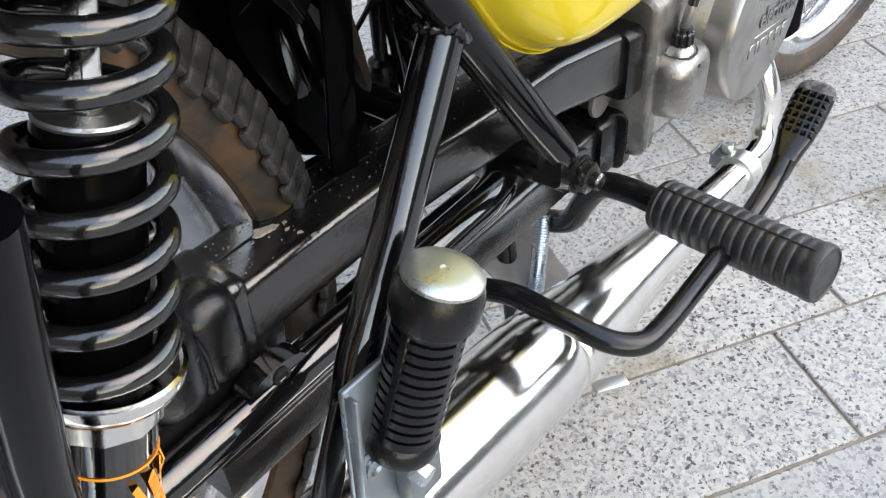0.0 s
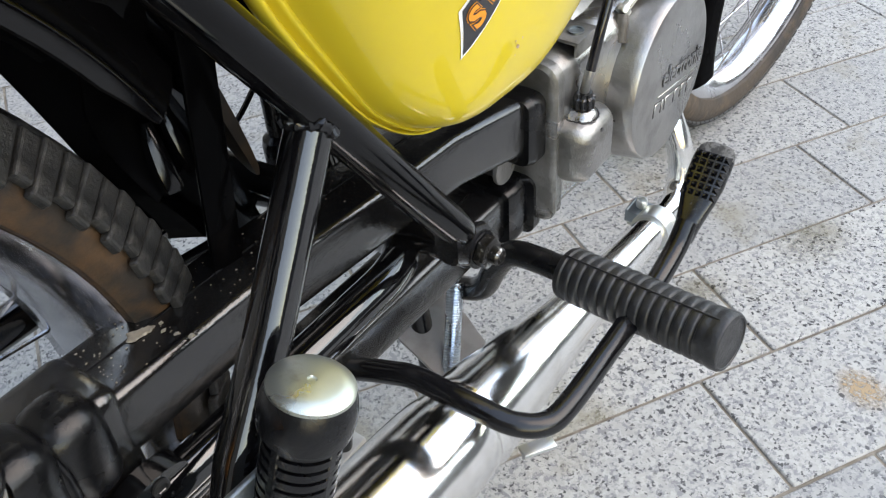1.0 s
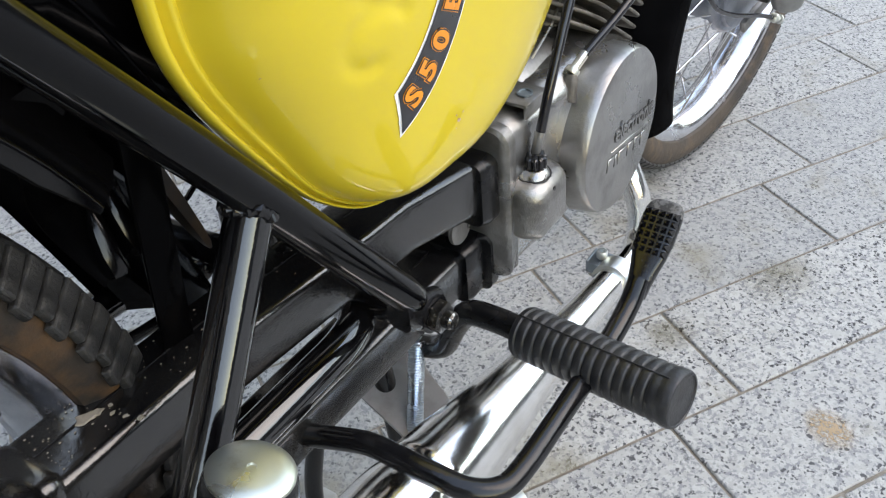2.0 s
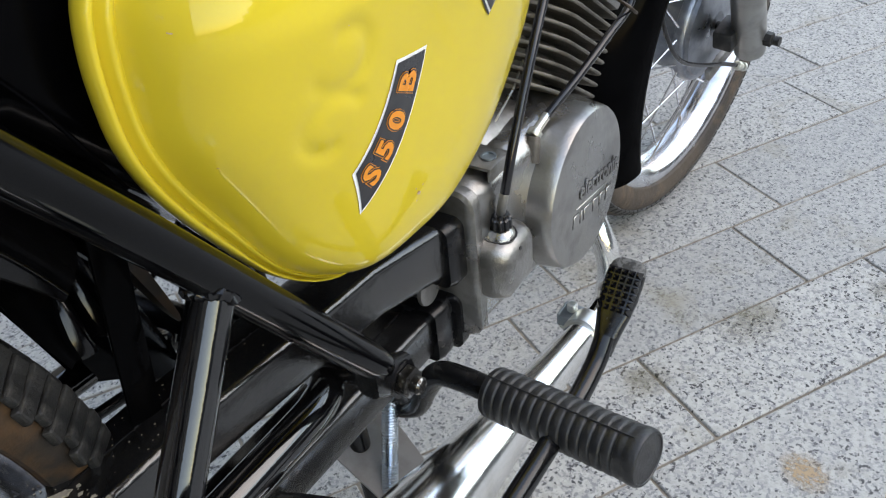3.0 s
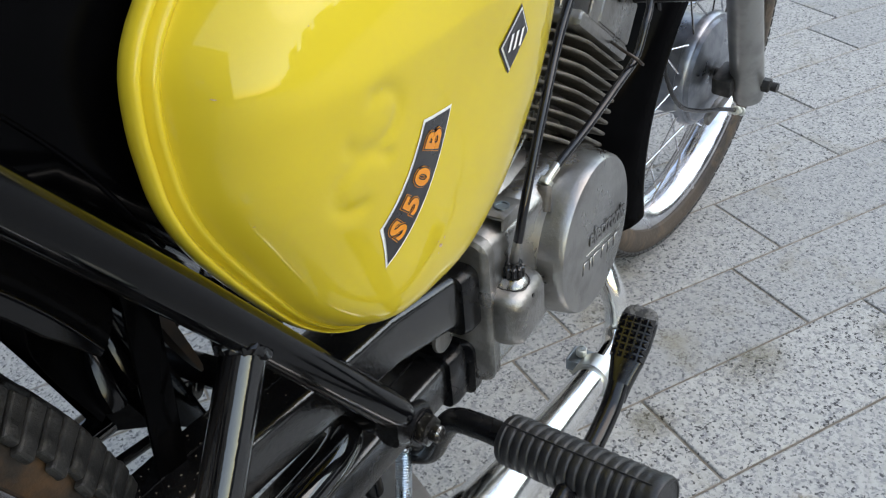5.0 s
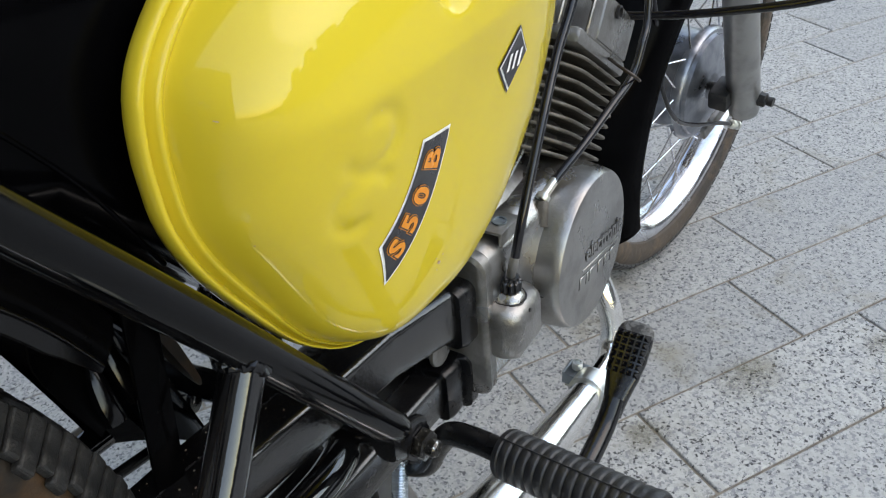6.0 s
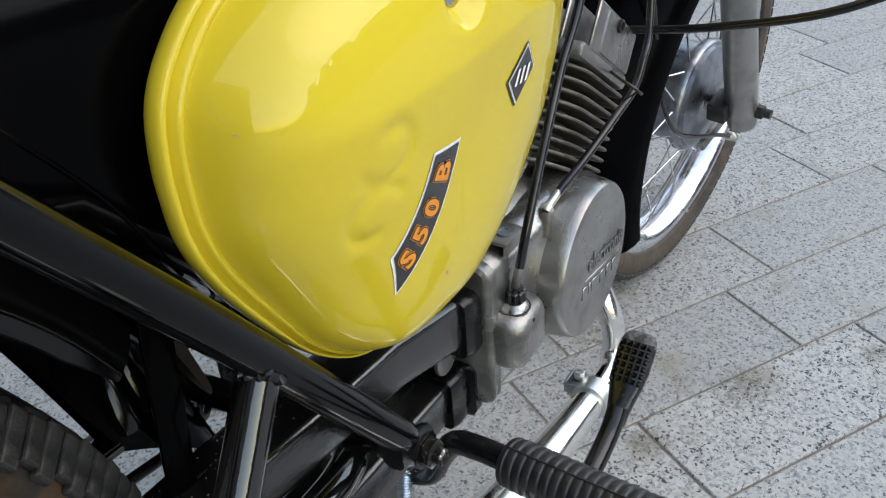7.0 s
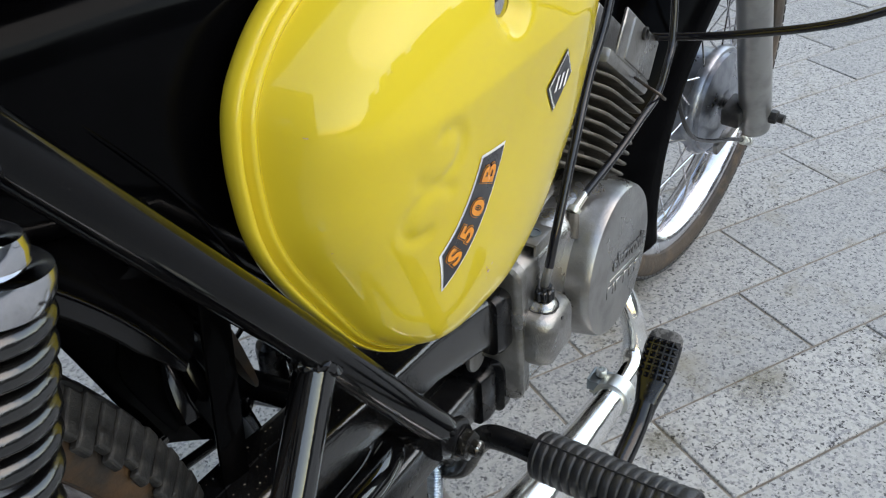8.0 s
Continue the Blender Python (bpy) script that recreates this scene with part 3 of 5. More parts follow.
# rubber housing round the rear sprocket
chain_end = part("chain_housing", between((0.026, 0.040, 0.345), (0.0715, 0.147, 0.4140), 0.008, 4), CHAIN_RUBBER, moped, "lumpy black rubber chain housing")
for lo, hi, soft in (((0.046, 0.102, 0.368), (0.081, 0.136, 0.4235), 0.0140), ((0.046, 0.072, 0.374), (0.087, 0.109, 0.4300), 0.0155), ((0.044, 0.030, 0.378), (0.086, 0.078, 0.420), 0.016), ((0.040, -0.02, 0.372), (0.084, 0.038, 0.412), 0.016)):
    part("boot", between(lo, hi, soft, 6), RUBBER, chain_end, smooth=80)
part("boot_flute", sweep([(0.0795, 0.1055, 0.380), (0.0795, 0.1055, 0.400), (0.072, 0.105, 0.420)], 0.004, 12), RUBBER, chain_end)
part("sprocket_cover", lathe([(0.085, 0.0), (0.088, 0.006), (0.080, 0.014), (0.03, 0.018), (0, 0.018)], aim((0.045, -0.06, 0.355), (0.1, -0.06, 0.355)), 40), CHAIN_RUBBER, chain_end)

# ---- wheels ----
def tyre_profile(R, half, depth, flat=1.0):
    """Outer part of a tyre's section: radius and offset."""
    out = []
    for k in range(17):
        a = radians(-118 + 236 * k / 16)
        out.append((R - depth / 2 + depth / 2 * min(flat, math.cos(a)), half * math.sin(a)))
    return out


def wheel(name, m, R, half, label, hub_r, hub_half, knobby):
    top = new(name)
    top.parent, top.matrix_world = moped, m
    tagged(top, label)
    tread_r = R - 0.006 if knobby else R - 0.002
    sec = tyre_profile(tread_r, half, 0.062, 0.72 if knobby else 1.0)
    inner = [(tread_r - 0.052, half * 0.42), (tread_r - 0.052, -half * 0.42)]
    part("tyre", ring_shape(sec + inner, None, 96), TYRE_SIDE if knobby else FRONT_TYRE, top, "brown-stained tyre wall")
    rr = tread_r - 0.0505
    rim_sec = [(rr + 0.008, -half * .74), (rr + 0.008, -half * .64), (rr - 0.002, -half * .60), (rr - 0.009, -half * .25), (rr - 0.009, half * .25), (rr - 0.002, half * .60), (rr + 0.008, half * .64), (rr + 0.008, half * .74),
               (rr + 0.003, half * .80), (rr - 0.006, half * .72), (rr - 0.011, half * .52), (rr - 0.018, half * .28), (rr - 0.019, -half * .28), (rr - 0.011, -half * .52), (rr - 0.006, -half * .72), (rr + 0.003, -half * .80)]
    part("rim", ring_shape(rim_sec, None, 96), CHROME_DULL, top, "chromed steel rim")
    hub = part("hub", lathe([(0.018, -hub_half - .006), (0.03, -hub_half), (hub_r * .96, -hub_half), (hub_r, -hub_half + .004), (hub_r, -hub_half + .012), (hub_r * .88, -hub_half + .016), (hub_r * .88, hub_half - .016), (hub_r, hub_half - .012), (hub_r, hub_half - .004), (hub_r * .96, hub_half), (0.03, hub_half + 0.002), (0.018, hub_half + .01)], None, 48), HUB_METAL, top, "cast aluminium drum hub")
    part("brake_plate", lathe([(hub_r * .90, hub_half), (hub_r * .88, hub_half + .005), (hub_r * .5, hub_half + .010), (0, hub_half + .010)], None, 40), HUB_METAL, top)
    spoke = sweep([(0, 0, 0), (0, 0, 1)], 0.0013, 6)
    me = None
    for k in range(36):
        side = 1 if k % 2 else -1
        a0 = 2 * math.pi * k / 36
        a1 = a0 + (0.42 if (k // 2) % 2 else -0.42)
        p = Vector((hub_r * 1.0 * math.cos(a1), hub_r * 1.0 * math.sin(a1), side * (hub_half - .008)))
        q = Vector(((rr - 0.016) * math.cos(a0), (rr - 0.016) * math.sin(a0), side * half * 0.1))
        if me is None:
            first = part("spoke", spoke, CHROME_DULL, top)
            me, ob = first.data, first
        else:
            ob = new("spoke", me)
            ob.parent = top
        ob.matrix_local = aim(p, q) @ Matrix.Diagonal((1, 1, (q - p).length, 1))
    block = None
    if knobby:
        def lug(k, ang, turn):
            s, a = radians(ang), 2 * math.pi * k
            rad = tread_r - 0.031 + 0.031 * min(0.72, math.cos(s))
            return (Matrix.Rotation(a, 4, "Z") @ Matrix.Translation((rad + 0.0016 * math.cos(s), 0, half * math.sin(s) * 1.02)) @ Matrix.Rotation(math.pi / 2 - s * (0.84 if abs(ang) > 45 else 0.2), 4, "Y")
                    @ Matrix.Rotation(math.pi / 2 + radians(turn), 4, "Z"))
        shapes = [part("tread_block", soft_box((w, d, 0.0052), None, 0.0014, 2, taper=(0.90, 0.93)), TYRE, top, "worn dusty tread block", smooth=0) for w, d in ((0.0116, 0.0300), (0.0108, 0.0245), (0.0205, 0.0190))]
        used = set()
        for k in range(73):
            for shape, at, ang, turn in ((0, 0.00, 69, -7), (1, 0.475, 66, -7), (2, 0.20, 24, 9)):
                ob = shapes[shape] if shape not in used else new("tread_block", shapes[shape].data)
                used.add(shape)
                ob.parent = top
                ob.matrix_local = lug((k + at) / 73, ang, turn)
        rest = bmesh.new()
        for k in range(73):
            soft_box((0.0205, 0.0190, 0.0066), lug((k + 0.7) / 73, -24, -9), 0, 1, rest)
            soft_box((0.0200, 0.0300, 0.0066), lug((k + 0.2) / 73, -67, 7), 0, 1, rest)
        tagged(part("far_tread", rest, TYRE, top, smooth=0), kind="stuff")
    else:
        for k in range(110):
            for side in (-1, 1):
                if block is None:
                    first = part("tread_block", soft_box((0.0125, 0.011, 0.004), None, 0.0008, 1), TYRE, top, smooth=0)
                    block, ob = first.data, first
                else:
                    ob = new("tread_block", block)
                    ob.parent = top
                s = radians(52 * side)
                a = 2 * math.pi * (k + 0.5 * (side > 0)) / 110
                rad = tread_r - 0.031 + 0.031 * math.cos(s)
                ob.matrix_local = Matrix.Rotation(a, 4, "Z") @ Matrix.Translation((rad, 0, half * math.sin(s))) @ Matrix.Rotation(math.pi / 2 - s * 0.8, 4, "Y") @ Matrix.Rotation(math.pi / 2, 4, "Z")
    return top


REAR_AXLE = Vector((0, -0.06, 0.358))
FRONT_AXLE = Vector((0.015, 1.13, 0.270))
STEER = 7.0
rear_wheel = wheel("rear_wheel", Matrix.Translation(REAR_AXLE) @ pose(0, 0, 0, 0, 90, 0), 0.297, 0.045, "rear wheel with a knobbly tyre and chromed rim", 0.062, 0.045, True)
FRONT = Matrix.Translation(FRONT_AXLE) @ pose(0, 0, 0, 0, 3, -STEER)
front_wheel = wheel("front_wheel", FRONT @ pose(0, 0, 0, 0, 90, 0), 0.272, 0.034, "spoked front wheel with a road tyre", 0.074, 0.045, False)

# front fork, given in the steered frame
def steered(p):
    return FRONT @ Vector(p)


for side in (1, -1):
    x = 0.098 * side
    leg = part("fork_leg", lathe([(0.012, 0), (0.019, 0.006), (0.0205, 0.02), (0.0205, 0.26), (0.022, 0.262), (0.022, 0.275), (0.0165, 0.276), (0.0165, 0.52)], aim(steered((x, 0.012, -0.030)), steered((x, -0.10, 0.22))), 32), FORK, moped, "brushed grey metal fork leg")
    part("axle_nut", hexnut(steered((x + 0.019 * side, 0, 0)), steered((x + 0.029 * side, 0, 0)), 0.0088), DARK_METAL, leg, "dark axle nut")
    part("axle_end", lathe([(0.006, 0), (0.006, 0.007)], aim(steered((x + 0.031 * side, 0, 0)), steered((x + 0.05 * side, 0, 0))), 14), DARK_METAL, leg)
    part("clamp", beam(steered((x, -0.016, 0.195)), steered((x + 0.022 * side, -0.045, 0.2)), 0.012, 0.014, 0.003), DARK_METAL, leg)
part("axle", sweep([steered((-0.12, 0, 0)), steered((0.12, 0, 0))], 0.006, 14), DARK_METAL, moped)
anchor = part("brake_anchor", soft_box((0.026, 0.040, 0.026), FRONT @ Matrix.Translation((0.078, -0.016, 0.002)) @ pose(0, 0, 0, 14, 0, 0), 0.004), DARK_METAL, moped, "dark brake anchor block")
part("brake_arm", beam(steered((0.064, -0.03, -0.055)), steered((0.066, 0.035, -0.035)), 0.008, 0.016, 0.003), CAST, anchor)
part("cable_clip", lathe([(0.004, -0.004), (0.0062, -0.002), (0.0062, 0.003), (0.0038, 0.004), (0.0038, 0.009), (0.006, 0.010), (0.006, 0.014), (0.003, 0.016)], aim((0.097, 1.137, 0.212), (0.110, 1.165, 0.197)), 10), ZINC, anchor, "bright cable clip")
part("front_brake_cable", sweep(curve_points([(0.060, 0.86, 0.60), (0.068, 0.885, 0.4726), (0.070, 0.9032, 0.407), (0.072, 0.923, 0.348), (0.075, 0.964, 0.295), (0.080, 1.020, 0.262), (0.089, 1.100, 0.229), (0.098, 1.143, 0.209)]), 0.0028, 10), CABLE, moped, "black front brake cable")


def arch(m, r, half, lip, a0, a1, thick=0.0016, seg=48, crown=0.010, dome=0.0, narrow=0.0):
    """A mudguard: a crowned band with turned-down sides, or a round one dome deep, from angle a0 to a1."""
    bm = bmesh.new()
    shape = [(-half, -lip), (-half, -lip * 0.3), (-half * 0.88, 0.002), (-half * 0.55, crown * 0.7), (0, crown), (half * 0.55, crown * 0.7), (half * 0.88, 0.002), (half, -lip * 0.3), (half, -lip)]
    if dome:
        shape = [(half * math.sin(radians(a)), crown - dome * (1 - math.cos(radians(a)))) for a in range(-90, 91, 10)]
    shape = shape + [(x * (1 - thick / half), h - thick) for x, h in reversed(shape)]
    rings = []
    for k in range(seg + 1):
        a = radians(a0 + (a1 - a0) * k / seg)
        slim = 1 - narrow / half * max(0.0, 1 - k * 5 / seg) ** 2
        rings.append([m @ Vector((x * slim, (r + h) * math.cos(a), (r + h) * math.sin(a))) for x, h in shape])
    return loft(rings, bm)


front_fender = part("front_mudguard", arch(FRONT, 0.300, 0.088, 0.004, 62, 198, dome=0.062), GUARD_BLACK, moped, "glossy black front mudguard with rusty reflections")
part("edge_roll", sweep([FRONT @ Vector((0.0868, 0.2485 * math.cos(radians(a)), 0.2485 * math.sin(radians(a)))) for a in range(62, 199, 3)], 0.0022, 8), FRAME_BLACK, front_fender)

# rear mudguard with its bent flap and stays
REAR = Matrix.Translation(REAR_AXLE)
rear_fender = part("rear_mudguard", arch(Matrix.Translation((0, 0, 0.03)) @ REAR, 0.326, 0.052, 0.034, 34, 150, 0.002, narrow=0.004), GUARD_BLACK, moped, "glossy black rear mudguard")
lip_rings = []
for k in range(60):
    a = radians(24 + 128 * k / 59)
    out = min(1.0, 0.4 + k / 5)
    sec = [(0.0588, 0.3034), (0.0600, 0.3022), (0.0605, 0.3000), (0.0605, 0.3020 - 0.0085 * out), (0.0590, 0.3015 - 0.0090 * out)]
    lip_rings.append([REAR @ Vector((x, r * math.cos(a), 0.03 + r * math.sin(a))) for x, r in sec])
bend_rings = []
for k in range(60):
    a = radians(24 + 128 * k / 59)
    bend_rings.append([REAR @ Vector((x, r * math.cos(a), 0.03 + r * math.sin(a))) for x, r in ((0.046, 0.324), (0.0535, 0.316), (0.0580, 0.308), (0.0592, 0.3030), (0.0580, 0.3020), (0.0560, 0.308), (0.0440, 0.319))])
part("fender_bend", loft(bend_rings), GUARD_BLACK, rear_fender, "rounded shoulder of the mudguard")
part("fender_lip", loft(lip_rings), FENDER_EDGE, rear_fender, "flared rolled edge of the mudguard")



def sheet(rows, d):
    """A thin sheet through rows of points, d thick."""
    return loft([[Vector(p) for p in row] + [Vector(p) + Vector(d) for p in reversed(row)] for row in rows])


# front of the mudguard: a hollow sheet from the far lip to the frame, and its near side
front_rows = []
for k in range(13):
    u = k / 12
    z = 0.340 + 0.300 * u
    lip_y = 0.2720 - 0.105 * u + 0.014 * u * (1 - u) - 0.020 * u ** 4
    hollow = 0.016 + 0.026 * math.sin(math.pi * min(1.0, 0.25 + 0.6 * u))
    front_rows.append([(-0.080 + 0.100 * v, lip_y + hollow * math.sin(0.5 * math.pi * min(1.0, 1.45 * v)) - 0.012 * max(0.0, v - 0.7) / 0.3, z) for v in [i / 12 for i in range(13)]])
part("corner_sheet", sheet([[(0.0185 + 0.030 * v, row[-1][1] + (0.250 - row[-1][1]) * v * v, row[-1][2]) for v in (0, 0.25, 0.5, 0.75, 1.0)] for row in front_rows[5:]], (0, 0.002, 0)), SATIN, rear_fender)
part("front_sheet", sheet(front_rows, (0, 0.002, 0)), SATIN, rear_fender, "hollow black front of the mudguard")
side_rows = []
for k in range(11):
    u = k / 10
    z = 0.4555 + 0.115 * u
    bulge = 0.030 - 0.034 * math.sin(math.pi * min(1.0, 1.5 * u)) * 0.5 + 0.020 * u * u
    side_rows.append([(bulge + (0.006 - 0.010 * v), 0.2150 - 0.030 * u + (0.036 + 0.012 * u) * v, z + 0.004 * math.sin(math.pi * v) * (1 - u)) for v in [i / 8 for i in range(9)]])
part("side_sheet", sheet(side_rows, (-0.002, 0, 0)), GUARD_BLACK, rear_fender, "black side of the mudguard")
part("stay_strip", beam((0.048, 0.250, 0.535), (0.046, 0.236, 0.405), 0.003, 0.018, 0.001), GUARD_BLACK, rear_fender, "flat black steel strip")
for top_at, low_at in (((0.0265, 0.2290, 0.4900), (0.0395, 0.2244, 0.4580)), ((0.0255, 0.2400, 0.4930), (0.0375, 0.2420, 0.4600))):
    rib, top_at, low_at = [], Vector(top_at), Vector(low_at)
    run = (low_at - top_at).normalized()
    cross = Vector((0.10, 0.98, 0)).cross(run).cross(run).normalized() * -1
    rise = cross.cross(run).normalized()
    rise = rise if rise.x > 0 else -rise
    for u, wide, high in ((0, 0.45, -0.0015), (0.12, 0.62, 0.0004), (0.35, 0.85, 0.0014), (0.65, 1.0, 0.0018), (0.93, 1.0, 0.0018), (1.0, 0.92, 0.0004)):
        mid = top_at.lerp(low_at, u) + run.cross(rise) * 0.0012 * math.sin(math.pi * u)
        rib.append([mid + cross * (w * wide) + rise * h for w, h in ((-0.0062, -0.003), (-0.0048, high), (-0.0015, high + 0.0008), (0.0020, high + 0.0006), (0.0044, high - 0.0006), (0.0062, -0.003))])
    part("pressed_rib", loft(rib), FENDER_EDGE, rear_fender, "glossy pressed rib at the corner of the mudguard", smooth=50)

# body behind the cover, seat and tail
body = part("inner_body", loft([round_rect(0.0, 0.67, 0.130, 0.08, 0.03, 0.08, 5), round_rect(0.0, 0.645, 0.145, 0.12, 0.035, 0.22, 5), round_rect(0.0, 0.575, 0.165, 0.24, 0.035, 0.33, 5), round_rect(0.0, 0.575, 0.165, 0.24, 0.035, 0.50, 5), round_rect(0.0, 0.60, 0.10, 0.18, 0.03, 0.56, 5)]), SATIN, moped, "glossy black inner body panel")
part("seam_strip", sweep(curve_points([(0.066, 0.17, 0.68), (0.0745, 0.22, 0.61), (0.076, 0.25, 0.55)]), 0.0012, 8), SATIN, body)
seat = part("seat", loft([round_rect(0.0, 0.80, 0.20, 0.085, 0.035, -0.20, 6), round_rect(0.0, 0.795, 0.235, 0.10, 0.04, -0.05, 6), round_rect(0.0, 0.785, 0.24, 0.11, 0.045, 0.25, 6), round_rect(0.0, 0.775, 0.20, 0.10, 0.045, 0.50, 6), round_rect(0, 0.77, 0.15, 0.06, 0.028, 0.56, 6)]), SATIN, moped, "black seat bench")
tank = part("fuel_tank", loft([round_rect(0.0, 0.80, 0.14, 0.06, 0.028, 0.56, 6), round_rect(0.0, 0.80, 0.21, 0.12, 0.055, 0.64, 6), round_rect(0.0, 0.81, 0.24, 0.17, 0.07, 0.80, 6), round_rect(0.0, 0.82, 0.20, 0.15, 0.065, 0.95, 6), round_rect(0.0, 0.83, 0.10, 0.06, 0.028, 1.02, 6)]), YELLOW, moped, "yellow enamelled fuel tank")
part("spine_tube", sweep([(0, 0.30, 0.70), (0, 0.62, 0.69), (0, 1.0, 0.79)], 0.024, 24), BLACK, moped, "black steel spine tube")
part("steering_head", sweep([steered((0, -0.17, 0.40)), steered((0, -0.235, 0.56))], 0.026, 24), BLACK, moped)
part("fork_yoke", beam(steered((-0.12, -0.165, 0.37)), steered((0.12, -0.165, 0.37)), 0.05, 0.03, 0.006), BLACK, moped)
part("rear_hanger", sweep([(-0.02, 0.33, 0.66), (-0.03, 0.37, 0.45), (-0.02, 0.38, 0.34)], 0.016, 18), BLACK, moped)
part("cross_tube", sweep([(-0.075, 0.30, 0.40), (0.05, 0.335, 0.372)], 0.010, 16), BLACK_WORN, moped)
part("tie_bar", sweep([(-0.060, 0.225, 0.335), (-0.043, 0.318, 0.335)], 0.0042, 12), BLACK_WORN, moped)
part("cable_loop", sweep(curve_points([(-0.02, 0.27, 0.47), (-0.03, 0.285, 0.43), (-0.02, 0.31, 0.425), (0.0, 0.335, 0.47)]), 0.0018, 8), CABLE, moped)
eye_bm = ring_shape([(0.0085, -0.0015), (0.0085, 0.0015), (0.0040, 0.0015), (0.0040, -0.0015)], Matrix.Translation((-0.020, 0.3115, 0.3740)) @ pose(0, 0, 0, 0, 90, 20), 24)
part("lashing_eye", eye_bm, BLACK_WORN, moped, "small black steel eye")
part("hook_plate", loft([[Vector((0.0027 + 0.012 * u + dx * w, 0.3013 - 0.034 * u + dy * w, 0.4066 + 0.085 * u)) for dx, dy in ((-0.010, -0.002), (0.010, -0.004), (0.011, 0.002), (-0.009, 0.004))] for u, w in ((0, 0.30), (0.10, 0.60), (0.3, 0.85), (0.6, 1.1), (1.0, 1.3))]), RUST, moped, "rusty brown bracket")
part("rubber_buffer", lathe([(0.006, 0), (0.0095, 0.002), (0.0100, 0.007), (0.0100, 0.042), (0.0090, 0.047), (0.005, 0.050), (0.005, 0.12)], aim((-0.041, 0.360, 0.338), (-0.032, 0.352, 0.46)), 28), RUBBER, moped, "black rubber buffer")
part("brace", beam((0.012, 0.258, 0.512), (-0.012, 0.338, 0.470), 0.022, 0.016, 0.003), RUST, moped, "rusty brown frame brace")

# shock absorber
SHOCK_A, SHOCK_B = Vector((0.130, 0.049, 0.486)), Vector((0.1295, 0.1022, 0.6555))
SM = aim(SHOCK_A, SHOCK_B)
SLEN = (SHOCK_B - SHOCK_A).length
shock = part("shock_absorber", lathe([(0.010, -0.135), (0.0165, -0.125), (0.0165, -0.008), (0.0170, -0.007), (0.0170, -0.002)], SM, 32), BLACK, moped, "black sprung shock absorber")
wire, a, h = [], 1.2, 0.004
while h < SLEN - 0.006:
    wire.append(SM @ Vector((0.0208 * math.cos(a), 0.0208 * math.sin(a), h)))
    pitch = 0.0183 - 0.0089 * min(1.0, max(0.0, (h - 0.100) / 0.03))
    a, h = a + 2 * math.pi / 40, h + pitch / 40
part("coil_spring", sweep(wire, 0.0040, 12), SPRING_BLACK, shock, "glossy black coil spring")
part("spring_seat", lathe([(0.0195, -0.0075), (0.0245, -0.0050), (0.0264, -0.0010), (0.0264, 0.0020), (0.0248, 0.0026), (0.0238, 0.0), (0.016, -0.0005)], SM, 40), CHROME, shock, "chromed spring seat")
part("adjuster_ring", lathe([(0.0168, -0.0185), (0.0190, -0.0175), (0.0200, -0.0065), (0.0165, -0.006)], SM, 10), CHROME, shock)
part("bump_tube", lathe([(0.0150, 0.0), (0.0155, 0.004), (0.0152, 0.083), (0.0140, 0.086)], SM, 32), GUARD_BLACK, shock)
part("washer", lathe([(0.0130, 0.0850), (0.0144, 0.0856), (0.0147, 0.0866), (0.0141, 0.0876), (0.0100, 0.0880), (0.0072, 0.0882), (0.0066, 0.0868), (0.0052, 0.0868)], SM, 32), CAST, shock, "grey metal washer")
part("piston_rod", lathe([(0.0047, 0.080), (0.0047, SLEN)], SM, 20), CHROME, shock, "chromed piston rod")
part("top_cap", lathe([(0.0200, SLEN - 0.0075), (0.0232, SLEN - 0.0065), (0.0246, SLEN - 0.0030), (0.0248, SLEN + 0.0020), (0.0241, SLEN + 0.0045), (0.0212, SLEN + 0.0058), (0.0185, SLEN + 0.0062), (0.0180, SLEN + 0.0105), (0.0165, SLEN + 0.0135), (0.0130, SLEN + 0.0148), (0, SLEN + 0.0152)], SM, 48), CHROME_DULL, shock, "polished metal shock cap")
for h in (-0.0335,):
    part("orange_ring", lathe([(0.01665, h), (0.01675, h + 0.0002), (0.01675, h + 0.0008), (0.01665, h + 0.0010)], SM, 36), ORANGE, shock)
for k in range(12):
    m = SM @ Matrix.Rotation(radians(-170 + 22 * k), 4, "Z") @ Matrix.Translation((0.0166, 0, -0.051 + 0.0016 * (k % 3))) @ pose(0, 0, 0, 24, 0, 0)
    part("orange_mark", soft_box((0.0006, 0.0046 if k % 2 else 0.0030, 0.024), m, 0), ORANGE, shock, "slanted orange print")
part("rear_stay", sweep([(0.190, 0.020, 0.60), (0.176, 0.0105, 0.529), (0.160, 0.003, 0.45), (0.14, -0.02, 0.36)], 0.0085, 20), FRAME_BLACK, moped, "black tubular rear stay")

# ---- footrests ----
passenger = part("passenger_footrest", lathe([(0.008, -0.006), (0.0105, -0.004), (0.0105, 0.09)], aim((0.156, 0.146, 0.3545), (0.167, 0.174, 0.45)), 24), ZINC, moped, "folded passenger footrest")
PM = aim((0.156, 0.146, 0.3545), (0.167, 0.174, 0.45))
prof = [(0.0105, -0.001), (0.0170, 0.0), (0.0180, 0.003), (0.0180, 0.009), (0.0165, 0.011)]
for k in range(11):
    h = 0.0125 + 0.0056 * k
    prof += [(0.0166, h), (0.0166, h + 0.0034), (0.0150, h + 0.0036), (0.0150, h + 0.0052), (0.0166, h + 0.0054)]
prof += [(0.0166, 0.0765), (0.0170, 0.0770), (0.0193, 0.0785), (0.0199, 0.0830), (0.0199, 0.0890), (0.0190, 0.0940), (0.0176, 0.0972), (0.010, 0.0975)]
